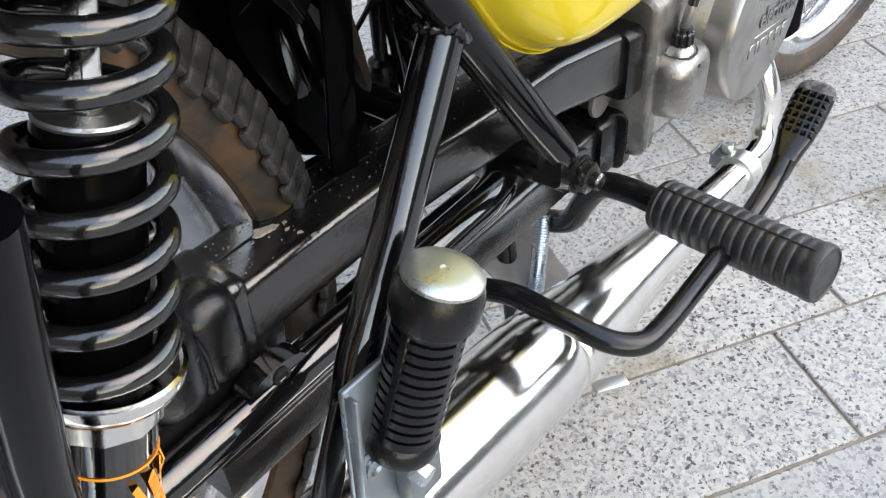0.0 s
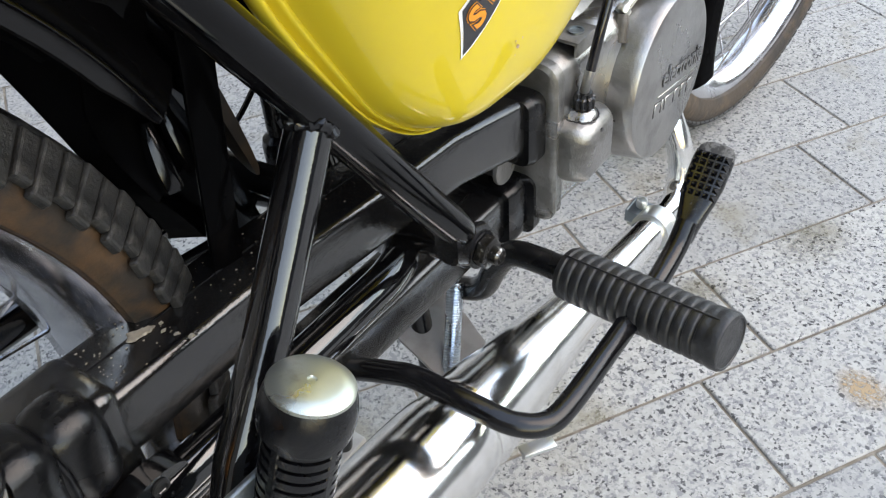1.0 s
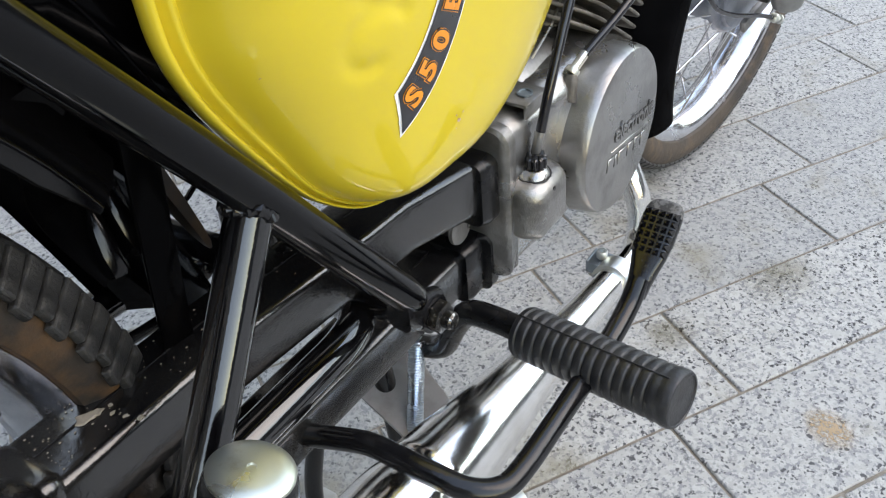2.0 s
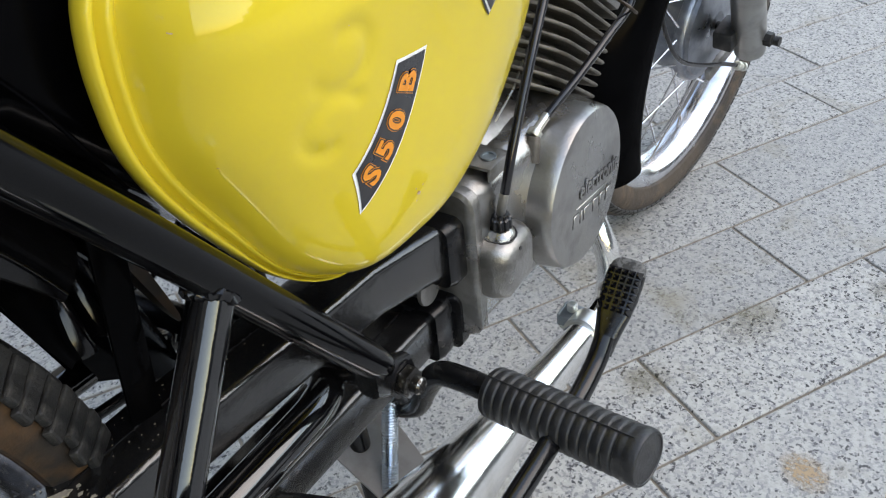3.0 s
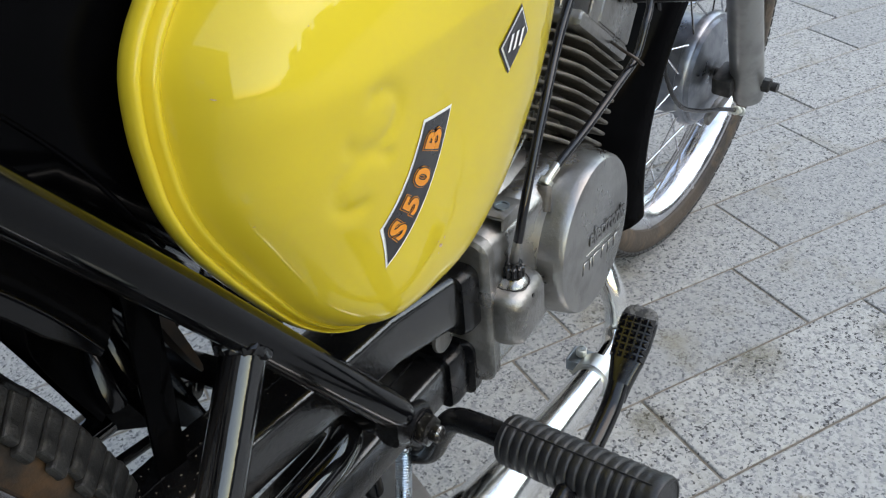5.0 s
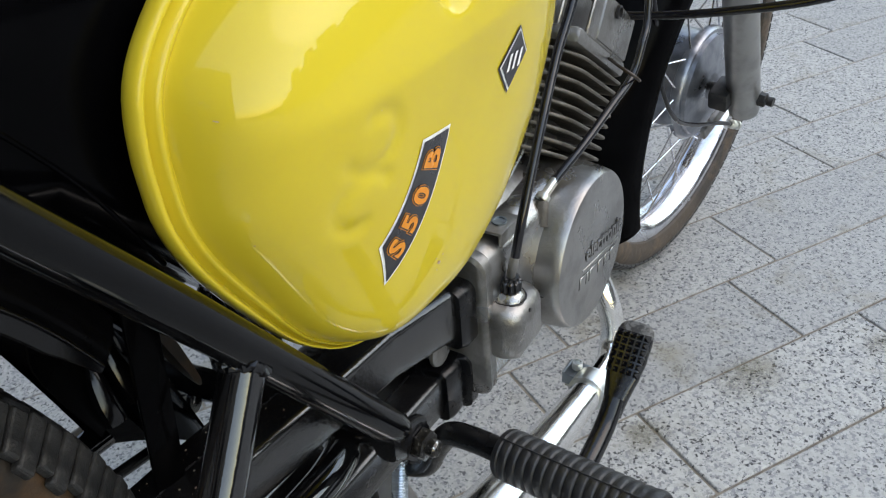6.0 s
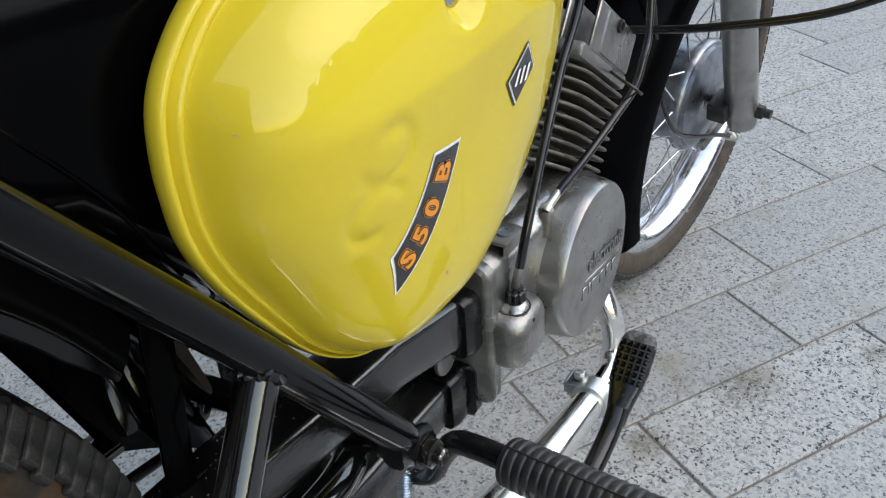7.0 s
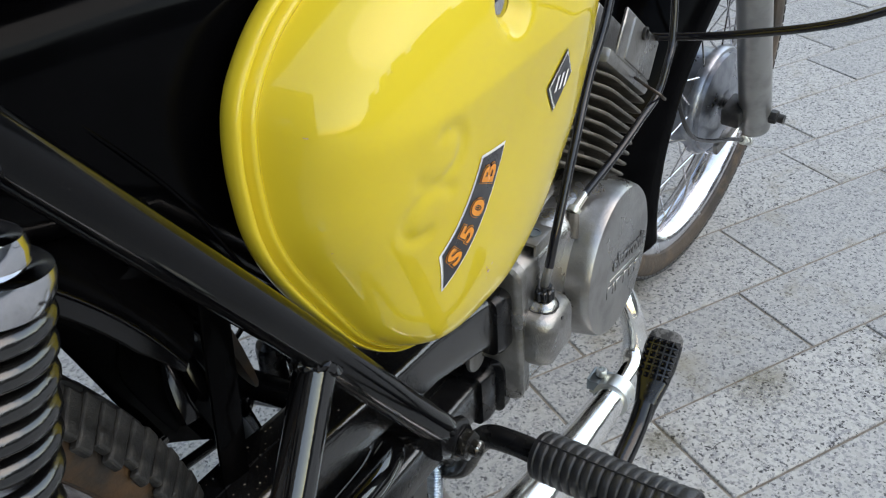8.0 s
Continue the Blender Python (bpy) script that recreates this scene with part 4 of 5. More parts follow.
part("rubber", lathe(prof, PM, 48), RUBBER, passenger, "ribbed black rubber sleeve")
for a in (20, 110, 200, 290):
    part("rib", soft_box((0.0016, 0.0042, 0.064), PM @ Matrix.Rotation(radians(a), 4, "Z") @ Matrix.Translation((0.0158, 0, 0.044)), 0.0006, 1), RUBBER, passenger)
part("end_cap", lathe([(0.0164, 0.0970), (0.0178, 0.0974), (0.0178, 0.0990), (0.0168, 0.1000), (0.0110, 0.1012), (0.0020, 0.1016), (0.0016, 0.1008), (0, 0.1007)], PM, 48), CAP_ZINC, passenger, "domed zinc-plated end cap")
bracket = part("bracket", beam((0.1475, 0.150, 0.405), (0.1475, 0.138, 0.24), 0.004, 0.050, 0.0015), ZINC_DULL, moped, "bright zinc-plated footrest bracket")
part("fold", beam((0.1525, 0.1265, 0.405), (0.1525, 0.1145, 0.24), 0.007, 0.0025, 0.0008), ZINC_DULL, bracket)
part("hinge_lug", between((0.148, 0.146, 0.300), (0.160, 0.170, 0.340), 0.003), ZINC_DULL, bracket)
part("bolt_head", lathe([(0.0085, 0), (0.0088, 0.0008), (0.0065, 0.0018), (0.0060, 0.004), (0.004, 0.0046), (0.003, 0.003), (0, 0.003)], aim((0.1497, 0.1317, 0.3495), (0.17, 0.1317, 0.3495)), 24), ZINC_DULL, bracket)
part("hinge_bolt", hexnut((0.158, 0.1510, 0.3305), (0.167, 0.1515, 0.3290), 0.0062), ZINC_BLUE, bracket)

rider = tube_part("rider_footrest", [(0.045, 0.432, 0.230), (0.070, 0.430, 0.244), (0.084, 0.428, 0.272), (0.099, 0.425, 0.2945), (0.120, 0.423, 0.301), (0.150, 0.420, 0.3035), (0.20, 0.413, 0.309)], 0.0092, BLACK_WORN, moped, "bent black steel rider footrest", seg=20)
RM = aim((0.146, 0.421, 0.3025), (0.263, 0.404, 0.3155))
prof = [(0.0095, 0), (0.0172, 0.0), (0.0180, 0.0015), (0.0180, 0.0040)]
for k in range(14):
    h = 0.0050 + 0.0074 * k
    prof += [(0.0169, h), (0.0169, h + 0.0010), (0.0181, h + 0.0016), (0.0184, h + 0.0024), (0.0184, h + 0.0058), (0.0181, h + 0.0066)]
prof += [(0.0186, 0.1100), (0.0190, 0.1120), (0.0188, 0.1160), (0.0178, 0.1178), (0.0165, 0.1180), (0.0160, 0.1172), (0, 0.1172)]
part("rubber", lathe(prof, RM, 48), PEG_RUBBER, rider, "worn ribbed grey-black rubber sleeve")
part("mould_line", sweep([RM @ Vector((-0.004, 0.0180, 0.002)), RM @ Vector((-0.004, 0.0184, 0.112))], 0.0007, 6), PEG_RUBBER, rider)

# brake pedal
pedal = tube_part("brake_pedal", [(0.070, 0.283, 0.295), (0.095, 0.286, 0.304), (0.118, 0.288, 0.311), (0.140, 0.288, 0.312), (0.160, 0.289, 0.3105), (0.183, 0.293, 0.307), (0.197, 0.305, 0.304), (0.2005, 0.325, 0.3035), (0.2005, 0.37, 0.304), (0.2005, 0.43, 0.3065), (0.2005, 0.463, 0.3145), (0.2005, 0.480, 0.327)], 0.0072, BLACK_WORN, moped, "bent black steel brake pedal with scuffed paint", step=10, seg=20)
pad_m = Matrix.Translation((0.2005, 0.5060, 0.3490)) @ pose(0, 0, 0, 44, 0, 0)
PAD = [(-0.046, 0.0142, 0.0135, -0.0010), (-0.036, 0.0160, 0.0125, -0.0008), (-0.026, 0.0196, 0.0115, -0.0004), (-0.017, 0.0236, 0.0105, 0), (-0.006, 0.0264, 0.0100, 0), (0.006, 0.0268, 0.0095, 0), (0.012, 0.0262, 0.0092, -0.0003), (0.0175, 0.0236, 0.0084, -0.0012), (0.0205, 0.0186, 0.0072, -0.0024), (0.0218, 0.0120, 0.0050, -0.0034)]


def pad_rings(rows):
    return loft([[pad_m @ p for p in round_rect(0, dz, w, h, h * 0.42, y, 4)] for y, w, h, dz in rows])


pad = part("pedal_pad", pad_rings(PAD[:7]), PAD_BLACK, pedal, "black moulded pedal pad with pyramid studs")
part("worn_tip", pad_rings(PAD[6:]), WORN_TIP, pad, "scuffed grey tip of the pad")
stud0 = None
for i in range(5):
    for j in range(6):
        if stud0 is None:
            ob = part("stud", soft_box((0.0050, 0.0054, 0.0056), None, 0, taper=(0.20, 0.20)), PAD_BLACK, pad, smooth=0)
            stud0 = ob.data
        else:
            ob = new("stud", stud0)
            ob.parent = pad
        ob.matrix_world = pad_m @ Matrix.Translation(((i - 2) * 0.0049, -0.0145 + j * 0.0052, 0.0058))

# ---- exhaust ----
def exhaust_line(y):
    """Centre of the silencer at that y."""
    return Vector((0.1275 + (y - 0.325) * 0.022, y, 0.2365 - (y - 0.325) * 0.098))


MUFF = [(-0.34, 0.026), (-0.335, 0.035), (0.20, 0.0362), (0.284, 0.0362), (0.294, 0.0360), (0.302, 0.0355), (0.309, 0.0346), (0.314, 0.0335), (0.3175, 0.0322), (0.3185, 0.0334), (0.3215, 0.0350), (0.3245, 0.0350)]
MUFF += [(0.328 + 0.268 * k / 24, 0.0142 + 0.0203 * (1 - k / 24) ** 1.45) for k in range(25)] + [(0.5965, 0.010)]
silencer = part("silencer", sweep([exhaust_line(y) for y, _ in MUFF], [r for _, r in MUFF], 64), CHROME, moped, "polished chrome silencer with light scratches")
a, b = exhaust_line(0.590), exhaust_line(0.606)
clamp = part("clamp", lathe([(0.0150, -0.002), (0.0172, -0.0016), (0.0172, 0.0165), (0.0150, 0.017)], aim(a, b), 36), ZINC, silencer, "zinc-plated pipe clamp")
c = (a + b) / 2
part("clamp_ear", between(c + Vector((-0.0255, 0.000, 0.0060)), c + Vector((-0.0080, 0.0185, 0.0090)), 0.0012), ZINC_DULL, silencer)
part("clamp_ear", between(c + Vector((-0.0255, 0.000, -0.0075)), c + Vector((-0.0080, 0.0185, -0.0045)), 0.0012), ZINC, silencer)
part("clamp_fold", between(c + Vector((-0.0275, -0.0010, -0.0035)), c + Vector((-0.0250, 0.0190, 0.0095)), 0.0010), ZINC_DULL, silencer)
part("clamp_fold", between(c + Vector((-0.0250, -0.0022, -0.0020)), c + Vector((-0.0140, 0.0004, 0.0090)), 0.0010), ZINC_DULL, silencer)
part("clamp_bolt", lathe([(0.0030, -0.022), (0.0030, 0.0), (0.0047, 0.0004), (0.0047, 0.0066), (0.0043, 0.0072), (0.0027, 0.0072), (0.0027, 0.0030), (0, 0.0030)], Matrix.Translation(c + Vector((-0.0165, 0.0085, 0.0105))), 18), ZINC, silencer, "socket-headed clamp bolt")
part("clamp_nut", hexnut(c + Vector((-0.0170, 0.0095, -0.0140)), c + Vector((-0.0170, 0.0095, -0.0078)), 0.0058), ZINC, silencer)
tube_part("exhaust_pipe", [exhaust_line(0.596), (0.1315, 0.640, 0.2035), (0.1275, 0.660, 0.209), (0.1250, 0.668, 0.227), (0.1195, 0.670, 0.2475), (0.110, 0.672, 0.266), (0.095, 0.680, 0.286), (0.060, 0.70, 0.305), (0.030, 0.735, 0.33), (0.020, 0.74, 0.40)], 0.0112, CHROME, moped, "bent chrome exhaust pipe", seg=28)

# ---- engine ----
engine = part("engine", loft([round_rect(-0.005, 0.342, 0.165, 0.126, 0.012, 0.494, 5), round_rect(-0.005, 0.344, 0.172, 0.134, 0.015, 0.50, 5), round_rect(-0.005, 0.350, 0.172, 0.140, 0.02, 0.56, 5), round_rect(-0.005, 0.345, 0.172, 0.145, 0.035, 0.66, 5), round_rect(-0.005, 0.335, 0.16, 0.10, 0.04, 0.70, 5)]), CAST, moped, "grey cast aluminium crankcase")
part("chain_flange", loft([round_rect(0.0475, 0.3420, 0.095, 0.126, 0.010, 0.4850, 5), round_rect(0.0485, 0.3420, 0.100, 0.131, 0.013, 0.4875, 5), round_rect(0.0485, 0.3420, 0.100, 0.131, 0.013, 0.4960, 5), round_rect(0.0480, 0.3420, 0.096, 0.126, 0.012, 0.4995, 5)]), CAST, engine, "cast flange behind the chain tubes")
gen_m = aim((0.070, 0.6190, 0.3425), (0.2, 0.6190, 0.3425))
part("generator_cover", lathe([(0.0735, 0.0), (0.0732, 0.012), (0.0718, 0.024), (0.0698, 0.036), (0.0682, 0.0465), (0.0672, 0.0515), (0.0655, 0.0540), (0.0635, 0.0548), (0.0, 0.0552)], gen_m, 96), CAST_SMOOTH, engine, "round brushed aluminium generator cover with raised letters", smooth=30)
gen_neck = part("cover_neck", loft([round_rect(0.076, 0.343, 0.040, 0.126, 0.014, 0.4955, 5), round_rect(0.0775, 0.344, 0.043, 0.128, 0.018, 0.515, 5), round_rect(0.081, 0.346, 0.046, 0.132, 0.022, 0.55, 5), round_rect(0.083, 0.346, 0.046, 0.134, 0.022, 0.60, 5)]), CAST_SMOOTH, engine)
# raised lettering, both lines sloping a little down to the front
WRITING = Matrix.Translation((0.1250, 0.6000, 0.3425)) @ pose(0, 0, 0, -8.5, 0, 0)
# The wider dark copy below draws the shade at the letters' edges.
for grow, depth, mat, label in ((0.0011, 0.0004, DARK_METAL, "dark outline drawn as shade round the raised word"), (0.00035, 0.0013, CAST_SMOOTH, "raised word on the cover")):
    bm = letters("electronic", 0.0205, depth, grow)
    wide = max(v.co.x for v in bm.verts)
    for v in bm.verts:
        v.co = WRITING @ Vector((v.co.z, v.co.x / wide * 0.0755, v.co.y * 1.02))
    part("raised_word", bm, mat, engine, label, smooth=0)
bm = between((-0.0005, -0.004, -0.0078), (0.0009, 0.0735, -0.0062), 0.0003, 1)
bm.transform(WRITING)
part("raised_line", bm, CAST_SMOOTH, engine)
at = -0.0075
for w in (0.0100, 0.0035, 0.0150, 0.0100, 0.0105, 0.0105):
    bm = between((-0.0005, at, -0.0225), (0.0009, at + w, -0.0120), 0.0005, 1)
    bm.transform(WRITING)
    part("raised_bar", bm, CAST_SMOOTH, engine)
    # dark backing, drawn as the shade round the bar
    bm = between((-0.0008, at - 0.0007, -0.0232), (0.0003, at + w + 0.0007, -0.0113), 0.0003, 1)
    bm.transform(WRITING)
    part("bar_grime", bm, DARK_METAL, engine)
    at += w + 0.0030
# clutch lever housing with its adjuster and cable
hump = part("clutch_housing", loft([round_rect(0.082, 0.338, 0.046, 0.036, 0.010, 0.4900, 5), round_rect(0.087, 0.337, 0.056, 0.044, 0.012, 0.4935, 5), round_rect(0.090, 0.336, 0.060, 0.049, 0.013, 0.500, 5), round_rect(0.090, 0.336, 0.060, 0.049, 0.013, 0.529, 5), round_rect(0.089, 0.336, 0.056, 0.046, 0.013, 0.536, 5), round_rect(0.084, 0.336, 0.040, 0.034, 0.012, 0.5415, 5)]), CAST, engine, "rounded cast clutch housing")
rnd = random.Random(31)
oily = [Vector((0.103 + (0.0122 + rnd.uniform(-0.0006, 0.0008)) * math.cos(a), 0.5135 + (0.0122 + rnd.uniform(-0.0006, 0.0008)) * math.sin(a), 0.3602)) for a in (2 * math.pi * k / 36 for k in range(36))]
part("oily_ring", sweep(oily, 0.0007, 6, closed=True), DARK_METAL, engine, "black oily grime round the dome")
part("screw", lathe([(0.0046, 0), (0.0050, 0.0006), (0.0050, 0.0024), (0.0036, 0.0030), (0, 0.0030)], aim((0.0985, 0.5290, 0.3900), (0.115, 0.5290, 0.3905)), 18), ZINC_DULL, engine)
part("dome", lathe([(0.0118, 0), (0.0108, 0.0032), (0.0075, 0.0062), (0.0055, 0.0070)], Matrix.Translation((0.103, 0.5135, 0.3590)), 24), CAST_SMOOTH, engine)
part("drain_hole", lathe([(0.0018, 0), (0.0018, 0.001)], aim((0.1185, 0.514, 0.352), (0.13, 0.514, 0.352)), 12), DARK_METAL, engine)
flutes = [[Matrix.Translation((0.1035, 0.5145, 0.3655 + h)) @ Vector((math.cos(a) * r * f, math.sin(a) * r * f, 0)) for a, f in ((2 * math.pi * k / 40, (1.0, 1.0, 0.86, 0.86)[k % 4]) for k in range(40))] for h, r in ((0, 0.0064), (0.0012, 0.0082), (0.0088, 0.0082), (0.0098, 0.0068), (0.0125, 0.0062))]
adjuster = part("cable_adjuster", loft(flutes), PAD_BLACK, moped, "black fluted cable adjuster", smooth=20)
part("ferrule", lathe([(0.0030, 0), (0.0034, 0.001), (0.0036, 0.017), (0.0030, 0.0185)], aim((0.1035, 0.5145, 0.377), (0.1065, 0.5175, 0.397)), 14), CAST, adjuster)
part("clutch_cable", sweep(curve_points([(0.1063, 0.5172, 0.394), (0.108, 0.530, 0.430), (0.106, 0.560, 0.475), (0.100, 0.600, 0.515), (0.098, 0.640, 0.560), (0.09, 0.68, 0.64), (0.06, 0.78, 0.74)]), 0.0036, 14), CABLE, moped, "black clutch cable")
lug_m = aim((0.1020, 0.5655, 0.388), (0.1000, 0.5745, 0.4085))
part("cable_lug", loft([[lug_m @ Vector((p.x, p.z, h)) for p in round_rect(0, 0, w, w * 0.85, w * 0.35, 0, 4)] for h, w in ((0.003, 0.0125), (0.012, 0.0115), (0.020, 0.0105), (0.0225, 0.0085))]), FIN, engine, "cast cable lug")
cable_end = part("cable_end", lathe([(0.0050, 0), (0.0056, 0.001), (0.0056, 0.005), (0.0036, 0.0055), (0.0034, 0.020), (0.0026, 0.0205)], aim((0.0985, 0.5755, 0.4080), (0.1020, 0.5905, 0.4170)), 12), ZINC, moped, "zinc cable end")
part("throttle_cable", sweep(curve_points([(0.1010, 0.587, 0.4148), (0.1050, 0.600, 0.4225), (0.112, 0.6252, 0.4357), (0.118, 0.667, 0.4526), (0.120, 0.700, 0.4624), (0.122, 0.7143, 0.4858), (0.120, 0.729, 0.504), (0.112, 0.745, 0.56), (0.08, 0.79, 0.70)]), 0.0033, 14), CABLE, moped, "black oil-stained cable")
part("cable_guide", sweep(curve_points([(0.086, 0.718, 0.468), (0.097, 0.707, 0.4709), (0.112, 0.693, 0.4718), (0.1235, 0.692, 0.4670), (0.1265, 0.699, 0.4600), (0.1215, 0.713, 0.4535)]), 0.0014, 8), RUST, moped, "bent rusty wire guide")
part("bowden_wire", sweep([(0.070, 0.545, 0.405), (0.070, 0.601, 0.4297), (0.060, 0.66, 0.46)], 0.0009, 6), ZINC, moped, "bare steel wire")
part("long_cable", sweep(curve_points([(0.03, 0.70, 0.50), (0.042, 0.75, 0.4854), (0.166, 0.75, 0.5038), (0.2773, 0.75, 0.5377), (0.36, 0.77, 0.60), (0.36, 0.85, 0.75), (0.30, 0.90, 0.88)]), 0.0036, 14), CABLE, moped, "black control cable in a wide bow")
tab = between((0.064, 0.512, 0.4115), (0.0975, 0.541, 0.4145), 0.0012)
between((0.0955, 0.512, 0.4030), (0.0985, 0.541, 0.4142), 0.0012, 2, tab)
part("top_bracket", tab, CAST, engine, "folded grey sheet-metal tab")
part("bracket_hole", lathe([(0.0058, 0), (0.0058, 0.0012), (0.0042, 0.0012), (0.0042, 0.0004), (0, 0.0004)], Matrix.Translation((0.089, 0.5265, 0.4148)), 20), ZINC_DULL, engine)
part("carburettor", between((0.0, 0.50, 0.425), (0.075, 0.575, 0.50), 0.012, 3), CAST, engine, "dull cast carburettor body")
part("plug_disc", lathe([(0.0128, 0), (0.0132, 0.001), (0.0126, 0.003), (0, 0.0032)], aim((0.0685, 0.4635, 0.3335), (0.09, 0.4635, 0.3335)), 32), CAST, engine, "round grey metal plug")
part("plug_stem", sweep([(0.02, 0.4635, 0.3335), (0.069, 0.4635, 0.3335)], 0.009, 18), DARK_METAL, engine)

# cylinder with cooling fins, leaning forward
CYL = Matrix.Translation((0.033, 0.6056, 0.3471)) @ pose(0, 0, 0, -35.5, 0, 0)
part("barrel", lathe([(0.038, 0.06), (0.038, 0.17)], CYL, 32), FIN, engine)


def fin_plate(w, d, h):
    """A cooling fin: widely rounded behind, nearly square in front."""
    ring = []
    for sx, sy, start, r in ((1, 1, 0, 0.007), (-1, 1, 90, 0.007), (-1, -1, 180, 0.036), (1, -1, 270, 0.036)):
        for k in range(9):
            a = radians(start + 90 * k / 8)
            ring.append((sx * (w - r) + r * math.cos(a), sy * (d - r) + r * math.sin(a)))
    prof = [(0.988, -h), (1.0, -h * .3), (1.0, h * .3), (0.988, h)]
    return loft([[Vector((x * s, y * s, z)) for x, y in ring] for s, z in prof])


for k in range(9):
    bm = fin_plate(0.063, 0.055 + 0.0008 * k, 0.0014)
    bm.transform(CYL @ Matrix.Translation((0, 0, 0.070 + 0.0098 * k)))
    part("fin", bm, FIN, engine)
bm = soft_box((0.126, 0.118, 0.014), CYL @ Matrix.Translation((0, 0, 0.1605)), 0.005, 2)
part("cylinder_head", bm, CAST, engine, "cast aluminium cylinder head")
for k in range(6):
    bm = soft_box((0.0032, 0.108 - abs(k - 2.5) * 0.006, 0.040), CYL @ Matrix.Translation((-0.060 + 0.0243 * k, 0, 0.184)), 0.0012, 1)
    part("head_fin", bm, CAST, engine)
part("head_plate", soft_box((0.006, 0.075, 0.036), CYL @ Matrix.Translation((0.062, 0.010, 0.184)), 0.002), CAST, engine)
# round hole in the head, its shaded inside drawn in dark metal
part("head_recess", lathe([(0.0052, 0), (0.0056, 0.0010), (0.0056, 0.0030), (0.0038, 0.0034), (0.0036, 0.0010), (0, 0.0010)], aim(CYL @ Vector((0.0645, 0.0, 0.196)), CYL @ Vector((0.08, 0.0, 0.196))), 20), DARK_METAL, engine)
coil_m = Matrix.Translation((0.050, 0.690, 0.556)) @ pose(0, 0, 0, 62, 0, 25)
loops = [coil_m @ Vector((0.020 * math.cos(a), 0.020 * math.sin(a), 0.0052 * a / (2 * math.pi))) for a in (2 * math.pi * k / 28 for k in range(28 * 5 + 1))]
part("coiled_hose", sweep(loops, 0.0024, 10), CABLE, moped, "tight coil of black hose")
part("spark_plug_lead", sweep(curve_points([CYL @ Vector((-0.01, 0.01, 0.20)), CYL @ Vector((0.03, -0.02, 0.235)), (0.06, 0.62, 0.60), (0.03, 0.55, 0.63)]), 0.0055, 12), CABLE, moped)

# ---- centre stand ----
stand = part("centre_stand", sweep(curve_points([(0.020, 0.410, 0.235), (0.040, 0.398, 0.16), (0.058, 0.385, 0.06), (0.062, 0.380, 0.012)]), 0.0085, 16), BLACK_WORN, moped, "black and grey centre stand on the paving")
part("leg", sweep(curve_points([(-0.020, 0.410, 0.235), (-0.040, 0.398, 0.16), (-0.058, 0.385, 0.06), (-0.062, 0.380, 0.012)]), 0.0085, 16), BLACK_WORN, stand)
part("foot", between((0.050, 0.360, 0.0), (0.074, 0.400, 0.012), 0.003), STAND_GREY, stand)
part("foot", between((-0.074, 0.360, 0.0), (-0.050, 0.400, 0.012), 0.003), STAND_GREY, stand)
part("tread_tab", beam((0.100, 0.436, 0.0555), (0.117, 0.464, 0.052), 0.0135, 0.005, 0.0015), ZINC, stand, "bright metal tread tab")
part("gusset", loft([[Vector(p) + Vector((0, 0, d)) for p in ((-0.04, 0.40, 0.215), (0.02, 0.445, 0.21), (0.082, 0.418, 0.196), (0.072, 0.374, 0.19), (0.02, 0.385, 0.20))] for d in (0, 0.003)]), STAND_GREY, stand, "grey sheet-metal gusset")
turns, wire = 33, []
sa, sb = Vector((0.051, 0.4225, 0.2445)), Vector((0.070, 0.384, 0.1905))
SPM = aim(sa, sb)
n = turns * 14
for k in range(n + 1):
    a = 2 * math.pi * turns * k / n
    wire.append(SPM @ Vector((0.0056 * math.cos(a), 0.0056 * math.sin(a), (sb - sa).length * k / n)))
spring = part("stand_spring", sweep(wire, 0.0011, 8), ZINC_BLUE, moped, "tight blue-zinc coil spring")
part("hook", sweep(curve_points([SPM @ Vector((0, 0, 0)), SPM @ Vector((0.003, 0, -0.006)), SPM @ Vector((0.001, 0, -0.013))]), 0.0012, 8), ZINC_BLUE, spring)

# ---- paving, far and near ----
rnd = random.Random(11)
near, far = [], []
for row in range(-120, 120):
    for col in range(-50, 50):
        x, y = col * LONG + (0.0 if row % 2 else -0.0905), row * ROW
        w = PAVE @ Vector((x + LONG / 2, y + ROW / 2, 0))
        if -0.9 < w.x < 0.75 and -0.05 < w.y < 2.9:
            near.append((x, y))
        elif -4.15 < w.x < 9.2 and -6.2 < w.y < 14.2:
            far.append((x, y))
base = bmesh.new()
soft_box((LONG - GAP, ROW - GAP, 0.02), Matrix.Translation((LONG / 2, ROW / 2, -0.01)), 0.0014, 1, base)
first = part("slab", base, GRANITE, ground, smooth=0)
first.matrix_world = PAVE @ Matrix.Translation((*near[0], 0))
for x, y in near[1:]:
    ob = new("slab", first.data)
    ob.parent = ground
    ob.matrix_world = PAVE @ Matrix.Translation((x, y, rnd.uniform(-0.0005, 0.0005))) @ pose(0, 0, 0, rnd.uniform(-.12, .12), rnd.uniform(-.08, .08), 0)
bm = bmesh.new()
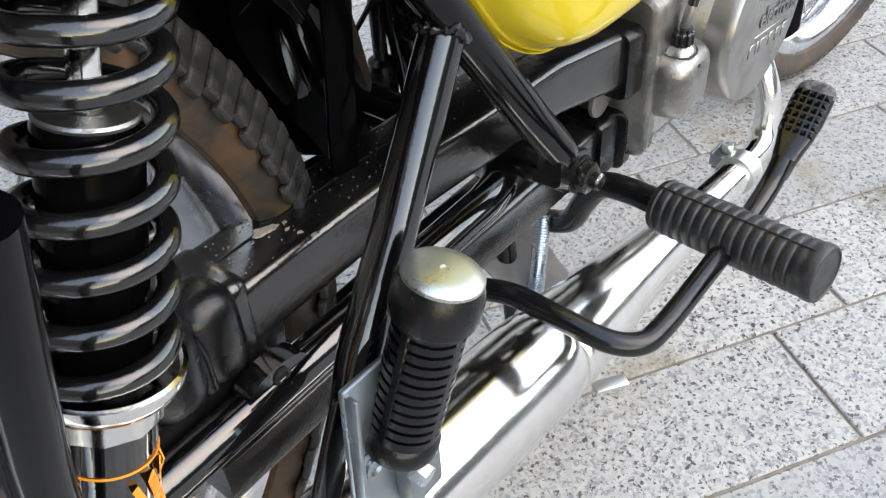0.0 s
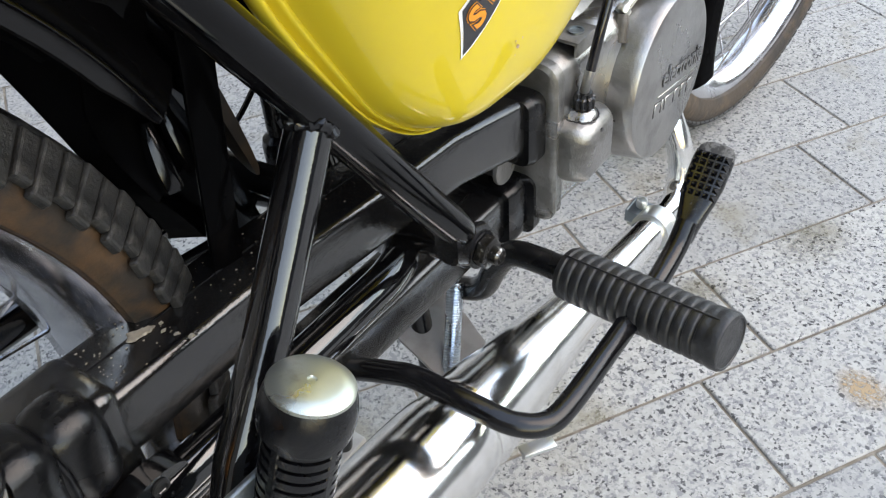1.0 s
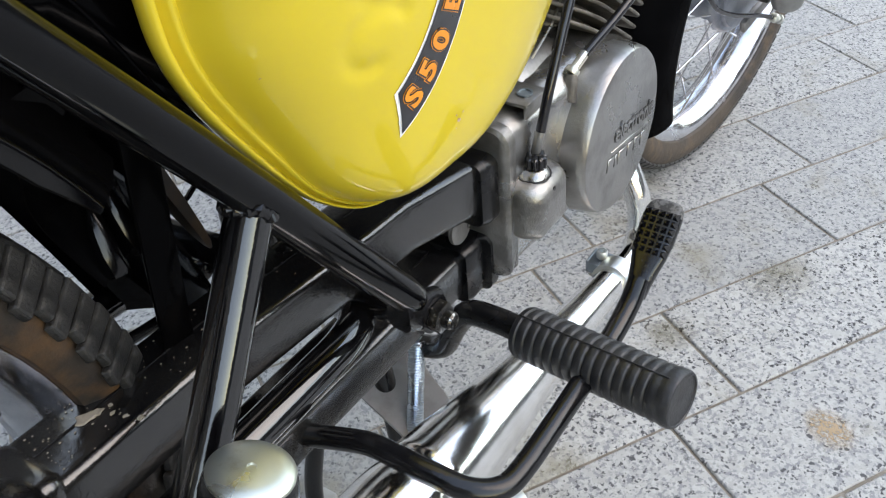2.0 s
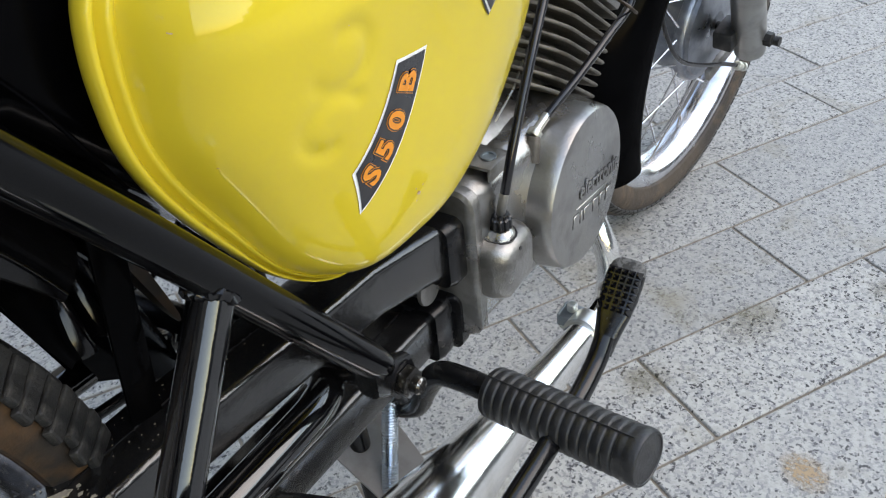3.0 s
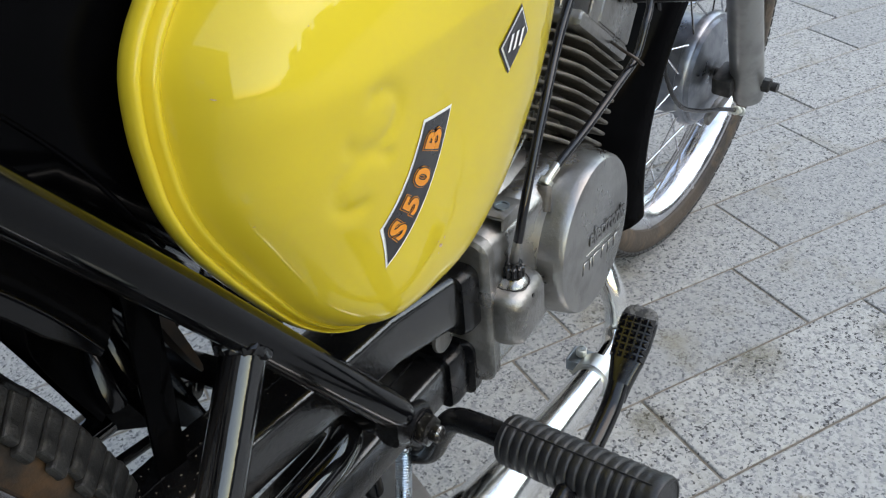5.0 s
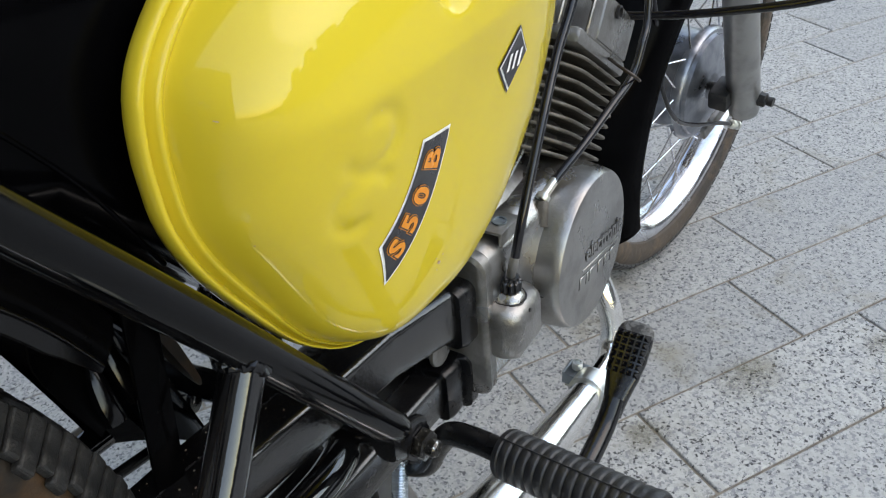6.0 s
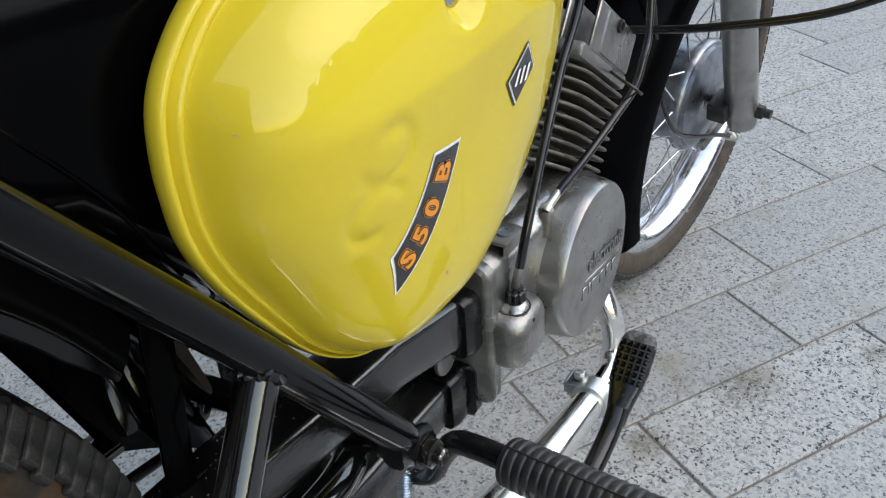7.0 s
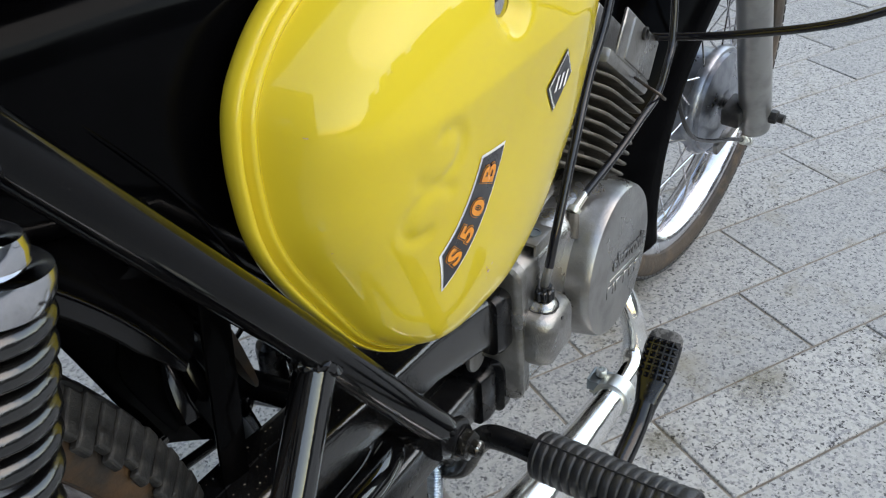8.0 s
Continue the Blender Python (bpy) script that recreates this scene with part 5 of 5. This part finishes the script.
for x, y in far:
    vs = [bm.verts.new(PAVE @ Vector((x + u * LONG + (GAP / 2 if u == 0 else -GAP / 2), y + v * ROW + (GAP / 2 if v == 0 else -GAP / 2), -0.0005))) for u, v in ((0, 0), (1, 0), (1, 1), (0, 1))]
    bm.faces.new(vs)
tagged(part("far_slabs", bm, GRANITE, ground, smooth=0), kind="stuff")


# ---- unseen walls added to cut off sky light and shape the reflections ----
def light_blocker(name, lo, hi, mat):
    tagged(part(name, between(lo, hi, 0), mat, None, smooth=0), "unseen plain grey wall added to block sky light and shape reflections", "wall", kind="structure")


# stepped tops, added as a ragged skyline for the glossy parts to mirror
for k, (y0, y1, top) in enumerate(((-6.4, -3.1, 0.5), (-3.1, -1.6, 0.7), (-1.6, -0.8, 1.2), (-0.8, -0.2, 1.7), (-0.2, 0.7, 3.1), (0.7, 1.2, 2.5), (1.2, 2.1, 3.5), (2.1, 2.6, 2.9), (2.6, 4.4, 3.8), (4.4, 5.2, 3.2), (5.2, 9.0, 3.6), (9.0, 14.0, 3.0))):
    light_blocker("blocker_east_%d" % (k + 1), (9.0 + 0.02 * k, y0, 0), (9.4 + 0.02 * k, y1, top), BLOCKER_GREY)
light_blocker("blocker_west", (-4.4, -6.4, 0), (-4.0, 14.0, 7.0), BLOCKER_GREY)
light_blocker("blocker_south", (-4.4, -6.4, 0), (4.2, -6.0, 6.5), BLOCKER_GREY)
light_blocker("blocker_north", (-4.4, 14.0, 0), (14.0, 14.4, 2.6), BLOCKER_GREY)

# smears on the paving
for name, label, x, y, sx, sy, mat in (("stain", "ochre smear on a granite slab", 0.3205, 0.7145, 0.026, 0.034, STAIN), ("stain", "oily brown stain across the granite slabs", 0.208, 0.908, 0.060, 0.045, STAIN_OIL), ("stain", "faint brown stain on the granite slabs", 0.136, 0.766, 0.040, 0.030, STAIN_OIL), ("stain", "faint brown stain on the granite slabs", 0.334, 1.041, 0.034, 0.022, STAIN_OIL)):
    bm = bmesh.new()
    bmesh.ops.create_circle(bm, cap_ends=True, segments=32, radius=1.0)
    ob = tagged(part(name, bm, mat, None, smooth=0), label, "stain", kind="structure")
    ob.matrix_world = Matrix.Translation((x, y, 0.0012)) @ Matrix.Rotation(radians(58), 4, "Z") @ Matrix.Diagonal((sx, sy, 1, 1))
